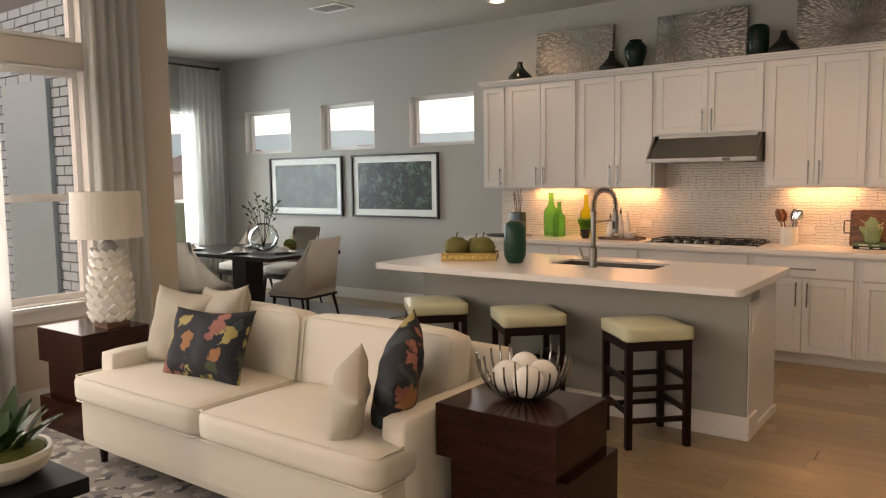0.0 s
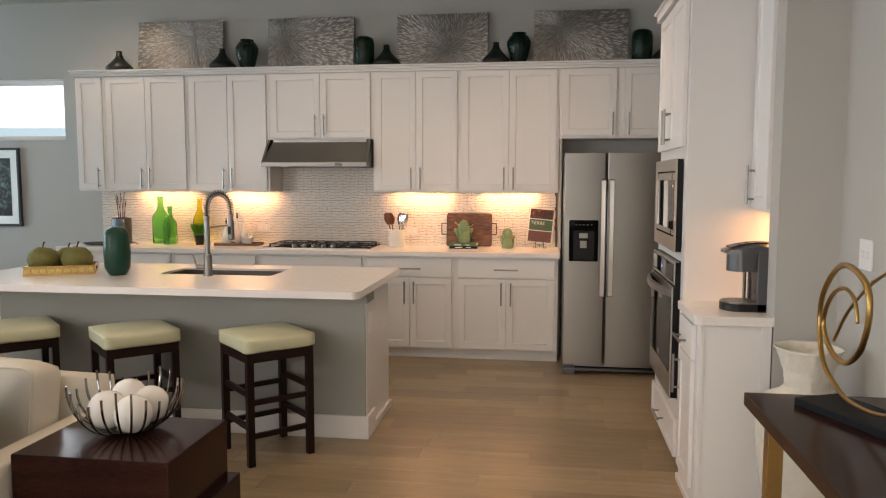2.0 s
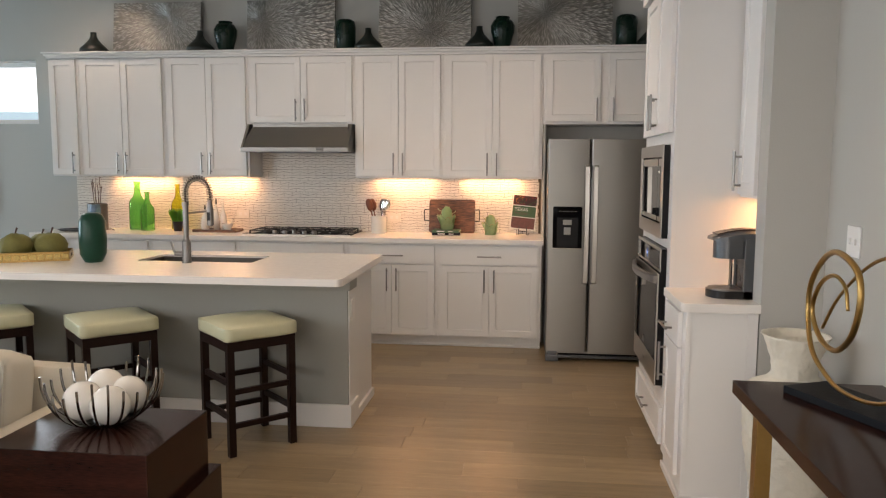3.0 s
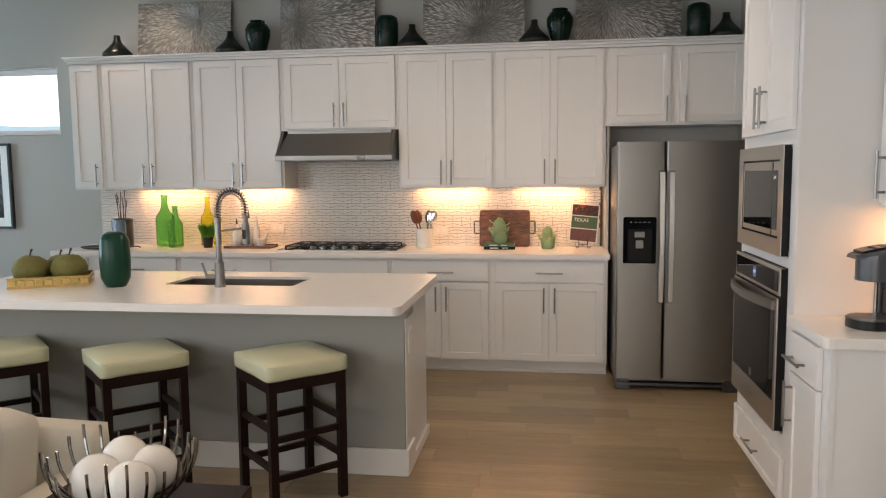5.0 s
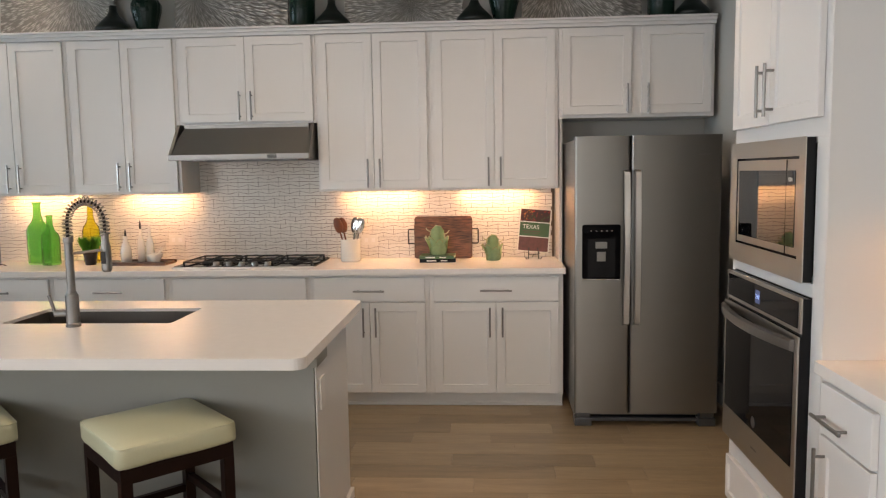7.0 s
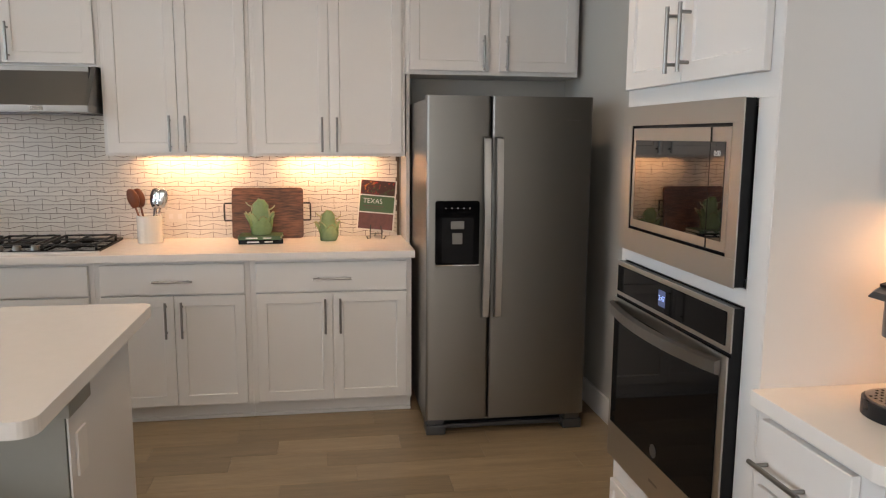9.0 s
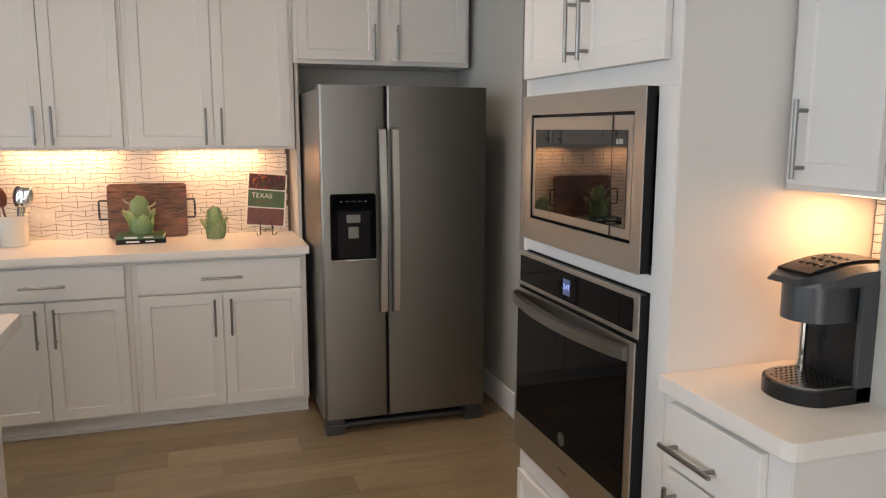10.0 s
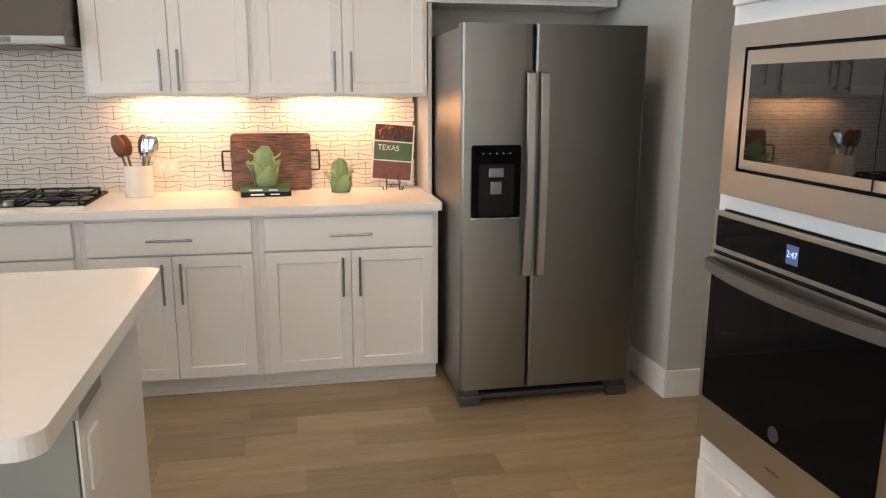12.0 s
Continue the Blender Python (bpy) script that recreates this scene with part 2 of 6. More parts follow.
def plank_material():
    m = material("oak_plank", (0.285, 0.212, 0.125), 0.30, vary=0.17, scale=2.2, spec=0.55, bump=0.012, bump_scale=14, stretch=(1, 9, 9), random_shift=0.0, fine=0.35, contrast=True)
    n, l = m.node_tree.nodes, m.node_tree.links
    b = n["Principled BSDF"]
    old = b.inputs["Base Color"].links[0].from_socket
    info, geo, addn = n.new("ShaderNodeObjectInfo"), n.new("ShaderNodeNewGeometry"), n.new("ShaderNodeMath")
    l.new(info.outputs["Random"], addn.inputs[0])
    l.new(geo.outputs["Random Per Island"], addn.inputs[1])
    fr = n.new("ShaderNodeMath")
    fr.operation = "FRACT"
    l.new(addn.outputs[0], fr.inputs[0])
    val = n.new("ShaderNodeMapRange")
    val.inputs["To Min"].default_value, val.inputs["To Max"].default_value = 0.80, 1.16
    l.new(fr.outputs[0], val.inputs["Value"])
    hs = n.new("ShaderNodeHueSaturation")
    l.new(val.outputs["Result"], hs.inputs["Value"])
    l.new(old, hs.inputs["Color"])
    l.new(hs.outputs["Color"], b.inputs["Base Color"])
    # each board takes its own stretch of grain
    mp = next(x for x in n if x.type == "MAPPING")
    sc = n.new("ShaderNodeVectorMath")
    sc.operation = "SCALE"
    sc.inputs[0].default_value = (37.0, 11.0, 23.0)
    l.new(fr.outputs[0], sc.inputs["Scale"])
    l.new(sc.outputs["Vector"], mp.inputs["Location"])
    return m


M["plank"] = plank_material()


def burst_material(cx, cz):
    """Silver leaf relief that radiates from a point of the panel."""
    m = bpy.data.materials.new("silver_burst_relief")
    m.use_nodes = True
    n, l = m.node_tree.nodes, m.node_tree.links
    b = n["Principled BSDF"]
    b.inputs["Metallic"].default_value, b.inputs["Roughness"].default_value = 0.8, 0.36
    tc, sub = n.new("ShaderNodeTexCoord"), n.new("ShaderNodeVectorMath")
    sub.operation = "SUBTRACT"
    sub.inputs[1].default_value = (cx, 0, cz)
    l.new(tc.outputs["Object"], sub.inputs[0])
    sep, at, ln, cmb = n.new("ShaderNodeSeparateXYZ"), n.new("ShaderNodeMath"), n.new("ShaderNodeVectorMath"), n.new("ShaderNodeCombineXYZ")
    l.new(sub.outputs["Vector"], sep.inputs[0])
    at.operation, ln.operation = "ARCTAN2", "LENGTH"
    l.new(sep.outputs["Z"], at.inputs[0])
    l.new(sep.outputs["X"], at.inputs[1])
    l.new(sub.outputs["Vector"], ln.inputs[0])
    ma, mr = n.new("ShaderNodeMath"), n.new("ShaderNodeMath")
    ma.operation = mr.operation = "MULTIPLY"
    ma.inputs[1].default_value, mr.inputs[1].default_value = 38, 22
    l.new(at.outputs[0], ma.inputs[0])
    l.new(ln.outputs["Value"], mr.inputs[0])
    l.new(ma.outputs[0], cmb.inputs[0])
    l.new(mr.outputs[0], cmb.inputs[1])
    vo = n.new("ShaderNodeTexVoronoi")
    vo.inputs["Scale"].default_value = 1.0
    l.new(cmb.outputs[0], vo.inputs["Vector"])
    ramp = n.new("ShaderNodeMapRange")
    ramp.inputs["From Min"].default_value, ramp.inputs["From Max"].default_value = 0.05, 0.6
    l.new(vo.outputs["Distance"], ramp.inputs["Value"])
    mix = n.new("ShaderNodeMix")
    mix.data_type = "RGBA"
    mix.inputs["A"].default_value, mix.inputs["B"].default_value = (0.60, 0.58, 0.545, 1), (0.22, 0.21, 0.195, 1)
    l.new(ramp.outputs["Result"], mix.inputs["Factor"])
    l.new(mix.outputs["Result"], b.inputs["Base Color"])
    bp = n.new("ShaderNodeBump")
    bp.invert = True
    bp.inputs["Strength"].default_value, bp.inputs["Distance"].default_value = 0.5, 0.008
    l.new(vo.outputs["Distance"], bp.inputs["Height"])
    l.new(bp.outputs["Normal"], b.inputs["Normal"])
    return m


def blotch_material(name, base, colors, scale, rough=0.8, cut=0.32):
    """Blotches of some colours on a ground colour."""
    m = bpy.data.materials.new(name)
    m.use_nodes = True
    n, l = m.node_tree.nodes, m.node_tree.links
    b = n["Principled BSDF"]
    b.inputs["Roughness"].default_value = rough
    tc, nz, mixv = n.new("ShaderNodeTexCoord"), n.new("ShaderNodeTexNoise"), n.new("ShaderNodeMix")
    nz.inputs["Scale"].default_value = scale * 1.2
    mixv.data_type = "VECTOR"
    mixv.inputs["Factor"].default_value = 0.12
    l.new(tc.outputs["Object"], nz.inputs["Vector"])
    l.new(tc.outputs["Object"], mixv.inputs["A"])
    l.new(nz.outputs["Color"], mixv.inputs["B"])
    vo = n.new("ShaderNodeTexVoronoi")
    vo.inputs["Scale"].default_value = scale
    l.new(mixv.outputs["Result"], vo.inputs["Vector"])
    sep, ramp = n.new("ShaderNodeSeparateColor"), n.new("ShaderNodeValToRGB")
    l.new(vo.outputs["Color"], sep.inputs["Color"])
    ramp.color_ramp.interpolation = "CONSTANT"
    for k, c in enumerate(colors):
        if k == 0:
            ramp.color_ramp.elements.remove(ramp.color_ramp.elements[1])
        e = ramp.color_ramp.elements[0] if k == 0 else ramp.color_ramp.elements.new(k / len(colors))
        e.color = (*c, 1)
    l.new(sep.outputs["Red"], ramp.inputs["Fac"])
    lt = n.new("ShaderNodeMapRange")
    lt.inputs["From Min"].default_value, lt.inputs["From Max"].default_value = cut, cut + 0.08
    l.new(vo.outputs["Distance"], lt.inputs["Value"])
    mix = n.new("ShaderNodeMix")
    mix.data_type = "RGBA"
    mix.inputs["B"].default_value = (*base, 1)
    l.new(lt.outputs["Result"], mix.inputs["Factor"])
    l.new(ramp.outputs["Color"], mix.inputs["A"])
    l.new(mix.outputs["Result"], b.inputs["Base Color"])
    return m


M["floral"] = blotch_material("floral_print", (0.009, 0.012, 0.018), [(0.012, 0.016, 0.022), (0.34, 0.16, 0.07), (0.05, 0.065, 0.035), (0.34, 0.28, 0.10), (0.012, 0.015, 0.022), (0.30, 0.12, 0.09), (0.03, 0.045, 0.05)], 11.0, cut=0.46)
M["rug"] = blotch_material("abstract_rug", (0.26, 0.24, 0.22), [(0.08, 0.08, 0.085), (0.42, 0.39, 0.35), (0.16, 0.15, 0.15), (0.48, 0.45, 0.41)], 13.0, rough=1.0, cut=0.38)
M["forest"] = material("forest_print", (0.032, 0.048, 0.038), 0.4, vary=5.0, scale=6, bump=0, bump_scale=38, fine=0.55, contrast=True)
for _q in M["forest"].node_tree.nodes:
    if _q.type == "MAP_RANGE" and abs(_q.inputs["From Min"].default_value - 0.36) < 0.001:
        _q.inputs["From Min"].default_value, _q.inputs["From Max"].default_value = 0.50, 0.76
M["chillis"] = blotch_material("chilli_print", (0.05, 0.015, 0.01), [(0.40, 0.03, 0.015), (0.42, 0.17, 0.03), (0.05, 0.07, 0.02), (0.22, 0.03, 0.02)], 36.0, rough=0.4)


# ---- mesh helpers ----
def part(name, bm, mat, parent=None, label="", smooth=False):
    """Links a bmesh as one mesh object under a thing or a part."""
    me = bpy.data.meshes.new(name)
    bm.normal_update()
    bm.to_mesh(me)
    bm.free()
    if smooth:
        for p in me.polygons:
            p.use_smooth = True
    me.materials.append(mat if not isinstance(mat, str) else M[mat])
    ob = new(name, me)
    if parent:
        ob.parent = parent
    if label:
        ob["label"] = label
    return ob


def thing(name, place, label, category, group="", rz=0, kind=""):
    ob = new(name)
    ob.empty_display_size = 0.1
    ob.matrix_basis = pose(*place, 0, 0, rz)
    return tagged(ob, label, category, group, kind)


def boxes(*bs, bev=0.0):
    """A bmesh of boxes, each (x0, x1, y0, y1, z0, z1), with bevelled edges."""
    bm = bmesh.new()
    for x0, x1, y0, y1, z0, z1 in bs:
        r = bmesh.ops.create_cube(bm, size=1.0)
        for v in r["verts"]:
            v.co = Vector(((x0 + x1) / 2 + v.co.x * (x1 - x0), (y0 + y1) / 2 + v.co.y * (y1 - y0), (z0 + z1) / 2 + v.co.z * (z1 - z0)))
    if bev:
        bmesh.ops.bevel(bm, geom=bm.edges[:], offset=bev, segments=2, affect="EDGES", profile=0.7)
    return bm


def lathe(profile, seg=32, place=(0, 0, 0), bm=None, ribs=0, rib=0.0, squash=1.0):
    """A turned shape from (radius, z) pairs; ribs: flutes round it."""
    bm = bm or bmesh.new()
    rings = []
    for r, z in profile:
        ring = []
        for k in range(seg):
            a = 2 * math.pi * k / seg
            q = r * (1 + (rib * math.cos(ribs * a) if ribs else 0))
            ring.append(bm.verts.new((place[0] + q * math.cos(a), place[1] + q * math.sin(a) * squash, place[2] + z)))
        rings.append(ring)
    for a, b in zip(rings, rings[1:]):
        for k in range(seg):
            bm.faces.new((a[k], a[(k + 1) % seg], b[(k + 1) % seg], b[k]))
    for ring, up in ((rings[0], False), (rings[-1], True)):
        if profile[0 if not up else -1][0] > 1e-4:
            bm.faces.new(ring if up else ring[::-1])
    return bm


def tube(points, r, seg=8, bm=None, closed=False, taper=None):
    """A round bar along points."""
    bm = bm or bmesh.new()
    pts = [Vector(p) for p in points]
    rings, up = [], None
    for i, p in enumerate(pts):
        a = pts[i - 1] if i else (pts[-1] if closed else p)
        b = pts[(i + 1) % len(pts)] if (closed or i < len(pts) - 1) else p
        d = (b - a).normalized()
        if up is None:
            up = d.orthogonal().normalized()
        up = (up - d * up.dot(d)).normalized()
        side = d.cross(up)
        rad = r if taper is None else r * taper[i]
        rings.append([bm.verts.new(p + up * math.cos(2 * math.pi * k / seg) * rad + side * math.sin(2 * math.pi * k / seg) * rad) for k in range(seg)])
    pairs = list(zip(rings, rings[1:])) + ([(rings[-1], rings[0])] if closed else [])
    for a, b in pairs:
        for k in range(seg):
            bm.faces.new((a[k], a[(k + 1) % seg], b[(k + 1) % seg], b[k]))
    if not closed:
        bm.faces.new(rings[0][::-1])
        bm.faces.new(rings[-1])
    return bm


def soft(sx, sy, sz, r=0.04, puff=0.0, cuts=9, place=(0, 0, 0), rot=None, wobble=0.0, pinch=0.0):
    """An upholstered block: rounded edges, faces that bulge; pinch: pillow with drawn-out corners."""
    bm = bmesh.new()
    bmesh.ops.create_cube(bm, size=2.0)
    bmesh.ops.subdivide_edges(bm, edges=bm.edges[:], cuts=cuts, use_grid_fill=True)
    for v in bm.verts:
        x, y, z = v.co
        hx, hy, hz = sx / 2, sy / 2, sz / 2
        p = Vector((x * hx, y * hy, z * hz))
        core = Vector((max(-hx + r, min(hx - r, p.x)), max(-hy + r, min(hy - r, p.y)), max(-hz + r, min(hz - r, p.z))))
        d = p - core
        if d.length > 1e-6:
            p = core + d.normalized() * min(d.length, r) if d.length > r else p
        if pinch:
            k = (1 - x * x * 0.97) * (1 - z * z * 0.97)
            p.y *= max(0.06, k ** 0.5)
            p.x *= 1 - pinch * (1 - z * z)
            p.z *= 1 - pinch * (1 - x * x)
        else:
            p.z += puff * (1 - x * x) * (1 - y * y) * (1 if z > 0 else -0.2) * abs(z)
            p.y += puff * 0.5 * (1 - x * x) * (1 - z * z) * y
        if wobble:
            p += noise.noise_vector(p * 7 + Vector((sx * 9, sy * 5, 1))) * wobble
        if rot:
            p = Euler([radians(a) for a in rot]).to_matrix() @ p
        v.co = p + Vector(place)
    bmesh.ops.recalc_face_normals(bm, faces=bm.faces[:])
    return bm


def pillow_shape(w, h, t, rot, seed=0.0, wobble=0.006):
    """A filled pillow with soft seams and slightly drawn-out corners; it faces -y before its turn."""
    bm = bmesh.new()
    n = 28
    turn = Euler([radians(a) for a in rot]).to_matrix()
    sides = []
    for s in (-1, 1):
        g = []
        for j in range(n + 1):
            row = []
            for i in range(n + 1):
                u, v = 2 * i / n - 1, 2 * j / n - 1
                x = w / 2 * u * (1 - 0.10 * (1 - v * v)) * (1 + 0.03 * u * u * v * v)
                z = h / 2 * v * (1 - 0.10 * (1 - u * u)) * (1 + 0.03 * u * u * v * v)
                y = s * (0.003 + t / 2 * ((1 - u ** 4) * (1 - v ** 4)) ** 0.62)
                p = Vector((x, y, z))
                k = (1 - u ** 6) * (1 - v ** 6)
                p += noise.noise_vector(Vector((x * 9 + seed, y * 3, z * 9))) * wobble * 2 * k
                p.y += wobble * math.sin(z * 42 + 4 * noise.noise(Vector((x * 5, z * 5, seed)))) * 0.5 * k
                row.append(bm.verts.new(turn @ p))
            g.append(row)
        sides.append(g)
        for j in range(n):
            for i in range(n):
                q = (g[j][i], g[j][i + 1], g[j + 1][i + 1], g[j + 1][i])
                bm.faces.new(q if s < 0 else q[::-1])
    a, b = sides
    rim = [(0, i) for i in range(n)] + [(j, n) for j in range(n)] + [(n, i) for i in range(n, 0, -1)] + [(j, 0) for j in range(n, 0, -1)]
    for (j0, i0), (j1, i1) in zip(rim, rim[1:] + rim[:1]):
        bm.faces.new((a[j1][i1], a[j0][i0], b[j0][i0], b[j1][i1]))
    bmesh.ops.recalc_face_normals(bm, faces=bm.faces[:])
    return bm


def prism(outline, z0, z1, bev=0.0):
    """A slab with the given outline in plan, counter-clockwise."""
    bm = bmesh.new()
    lo = [bm.verts.new((x, y, z0)) for x, y in outline]
    hi = [bm.verts.new((x, y, z1)) for x, y in outline]
    bm.faces.new(lo[::-1])
    bm.faces.new(hi)
    k = len(outline)
    for i in range(k):
        bm.faces.new((lo[i], lo[(i + 1) % k], hi[(i + 1) % k], hi[i]))
    if bev:
        bmesh.ops.bevel(bm, geom=bm.edges[:], offset=bev, segments=2, affect="EDGES", profile=0.7)
    return bm


def rounded(x0, x1, y0, y1, r, seg=6):
    """A rectangle's outline with rounded corners."""
    out = []
    for cx, cy, a0 in ((x1 - r, y0 + r, -90), (x1 - r, y1 - r, 0), (x0 + r, y1 - r, 90), (x0 + r, y0 + r, 180)):
        for k in range(seg + 1):
            a = radians(a0 + 90 * k / seg)
            out.append((cx + r * math.cos(a), cy + r * math.sin(a)))
    return out


def bm_turn(bm, m):
    bmesh.ops.transform(bm, matrix=m, verts=bm.verts[:])
    return bm


def shaker(w, h, t=0.02, rail=0.058, at=(0, 0, 0), deep=0.012):
    """A framed door or drawer front with a recessed panel; its front faces -y."""
    bm = boxes((0, w, -t, 0, 0, h))
    f = min(bm.faces, key=lambda q: q.calc_center_median().y)
    bmesh.ops.inset_region(bm, faces=[f], thickness=rail)
    f = min(bm.faces, key=lambda q: (round(q.calc_center_median().y, 5), abs(q.calc_center_median().x - w / 2) + abs(q.calc_center_median().z - h / 2)))
    bmesh.ops.inset_region(bm, faces=[f], thickness=0.005)
    f = min((q for q in bm.faces), key=lambda q: abs(q.calc_center_median().x - w / 2) + abs(q.calc_center_median().z - h / 2) + (0 if q.calc_center_median().y < -t / 2 else 9))
    for v in f.verts:
        v.co.y += deep
    outer = [e for e in bm.edges if all(abs(v.co.y + t) < 1e-6 for v in e.verts) and all(min(v.co.x, w - v.co.x, v.co.z, h - v.co.z) < 1e-6 for v in e.verts)]
    bmesh.ops.bevel(bm, geom=outer, offset=0.002, segments=1, affect="EDGES")
    return bm_turn(bm, Matrix.Translation(at))


def pull(x, z, length=0.16, upright=True, y=-0.02):
    """A bar pull on two posts, standing proud of a front at -y."""
    g, r, h = 0.033, 0.0062, length / 2
    bm = bmesh.new()
    if upright:
        tube([(x, y - g, z - h), (x, y - g, z + h)], r, 10, bm)
        for q in (-1, 1):
            tube([(x, y, z + q * (h - 0.026)), (x, y - g, z + q * (h - 0.026))], r * 0.85, 8, bm)
    else:
        tube([(x - h, y - g, z), (x + h, y - g, z)], r, 10, bm)
        for q in (-1, 1):
            tube([(x + q * (h - 0.026), y, z), (x + q * (h - 0.026), y - g, z)], r * 0.85, 8, bm)
    return bm


# ---- the setting ----
H = 3.2


def wall_panels(name, mat, *bs):
    ob = part(name, boxes(*bs), mat)
    ob["kind"] = "structure"
    return ob


def structure(ob):
    ob["kind"] = "structure"
    return ob


lawn = structure(part("ground", boxes((-400, 400, -400, 400, -0.5, -0.16)), "lawn"))
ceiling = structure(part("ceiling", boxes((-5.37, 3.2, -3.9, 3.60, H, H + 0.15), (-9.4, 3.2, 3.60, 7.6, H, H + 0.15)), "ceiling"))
# north wall with three high windows
WIN = [(-8.68, -7.74), (-7.17, -6.24), (-5.685, -4.76)]
WZ0, WZ1 = 1.893, 2.48
xs = [-9.3] + [v for w in WIN for v in w] + [3.2]
bs = [(-9.3, 3.2, 7.25, 7.42, 0, WZ0), (-9.3, 3.2, 7.25, 7.42, WZ1, H)]
for a, b in zip(xs[0::2], xs[1::2]):
    bs.append((a, b, 7.25, 7.42, WZ0, WZ1))
wall_north = wall_panels("wall_north", "wall", *bs)
# west wall of the dining end, with a tall window
DW = (4.45, 6.72, 0.55, 2.5)
wall_west = wall_panels("wall_west_dining", "wall", (-9.27, -9.1, 3.6, DW[0], 0, H), (-9.27, -9.1, DW[1], 7.25, 0, H),
                        (-9.27, -9.1, DW[0], DW[1], 0, DW[2]), (-9.27, -9.1, DW[0], DW[1], DW[3], H))
# living-room window wall and the wall that turns from it
LWX = -5.2
LW = (-1.6, 3.05, 0.70, 2.30, 2.48, 3.0)
wall_living = wall_panels("wall_west_living", "wall_beige", (LWX - 0.17, LWX, LW[1], 3.72, 0, H), (LWX - 0.17, LWX, -3.7, LW[0], 0, H),
                          (LWX - 0.17, LWX, LW[0], LW[1], 0, LW[2]), (LWX - 0.17, LWX, LW[0], LW[1], LW[3], LW[4]),
                          (LWX - 0.17, LWX, LW[0], LW[1], LW[5], H))
wall_patio = wall_panels("wall_patio", "wall", (-9.1, LWX - 0.17, 3.6, 3.72, 0, H))
wall_south = wall_panels("wall_south", "wall", (-5.37, -4.1, -3.87, -3.7, 0, H), (0.6, 1.31, -3.87, -3.7, 0, H), (-4.1, 0.6, -3.87, -3.7, 0, 0.5), (-4.1, 0.6, -3.87, -3.7, 2.8, H))
wall_east = wall_panels("wall_east", "wall", (1.14, 1.31, -3.7, 3.84, 0, H))
wall_stub = wall_panels("wall_stub", "wall", (0.885, 1.31, 3.84, 3.97, 0, H))
wall_nook = wall_panels("wall_nook", "wall", (1.20, 1.31, 3.97, 5.21, 0, H))
wall_fridge = wall_panels("wall_fridge_side", "wall", (1.02, 3.2, 6.225, 6.345, 0, H), (1.02, 1.16, 6.345, 7.25, 0, H))
wall_hall = wall_panels("wall_hall", "wall", (3.03, 3.2, 3.97, 6.2, 0, H), (1.31, 3.2, 3.80, 3.97, 0, H))
alcove = wall_panels("fridge_alcove_panel", "wall", (-0.007, 0.012, 6.93, 7.249, 0.0, 1.86))

# skirting
def skirting(*bs):
    for b in bs:
        bm = boxes(b, bev=0.006)
        structure(part("baseboard", bm, "trim"))


skirting((-9.08, -4.41, 7.232, 7.249, 0, 0.135), (1.003, 1.019, 6.208, 7.2, 0, 0.135), (1.0195, 3.0, 6.208, 6.224, 0, 0.135), (-9.099, -9.082, 3.75, 7.23, 0, 0.135),
         (-5.199, -5.182, -3.6, 3.72, 0, 0.135), (1.122, 1.139, -3.6, 3.82, 0, 0.135), (0.87, 1.12, 3.823, 3.839, 0, 0.135), (0.868, 0.884, 3.823, 3.97, 0, 0.135))

# windows
def window(name, x0, x1, y, z0, z1, along="x", rail=None, deep=0.17, side=1):
    """A fixed or hung window in its opening; side: +1 when the room lies at lower y (or higher x)."""
    root = thing(name, (x0, y, z0) if along == "x" else (y, x0, z0), "white vinyl framed window in a painted wall", "window", kind="structure", rz=0 if along == "x" else 90)
    w, h, f = x1 - x0, z1 - z0, 0.045
    part("window_frame", boxes((0, w, 0.085, 0.14, 0, f), (0, w, 0.085, 0.14, h - f, h), (0, f, 0.085, 0.14, f, h - f), (w - f, w, 0.085, 0.14, f, h - f), bev=0.004), "trim", root)
    if rail:
        part("meeting_rail", boxes((f, w - f, 0.08, 0.13, rail - z0 - 0.025, rail - z0 + 0.025), bev=0.004), "trim", root)
    part("reveal", boxes((0, w, 0.0, 0.084, -0.004, 0.006), (0, w, 0.0, 0.084, h - 0.006, h + 0.004), (0, 0.006, 0, 0.084, 0.006, h - 0.006), (w - 0.006, w, 0, 0.084, 0.006, h - 0.006)), "trim", root)
    pane = part("pane", boxes((f, w - f, 0.108, 0.114, f, h - f)), "pane", root)
    pane.visible_shadow = False
    return root


for k, (a, b) in enumerate(WIN):
    window("window_%d" % (k + 1), a, b, 7.25, WZ0, WZ1)
w4 = window("window_4", DW[0], DW[1], -9.1, DW[2], DW[3], along="y", rail=1.25)
for k, (a, b) in enumerate(((-1.6, -0.08), (-0.02, 1.50), (1.56, 3.05))):
    window("window_%d" % (5 + k), a, b, LWX, LW[2], LW[3], along="y", rail=1.42)
    window("window_%d" % (8 + k), a, b, LWX, LW[4], LW[5], along="y")
structure(part("window_stool", boxes((LWX - 0.02, LWX + 0.035, LW[0] - 0.05, LW[1] + 0.05, LW[2] - 0.035, LW[2] - 0.004), bev=0.006), "trim"))
structure(part("window_apron", boxes((LWX, LWX + 0.015, LW[0], LW[1], LW[2] - 0.115, LW[2] - 0.036), bev=0.004), "trim"))

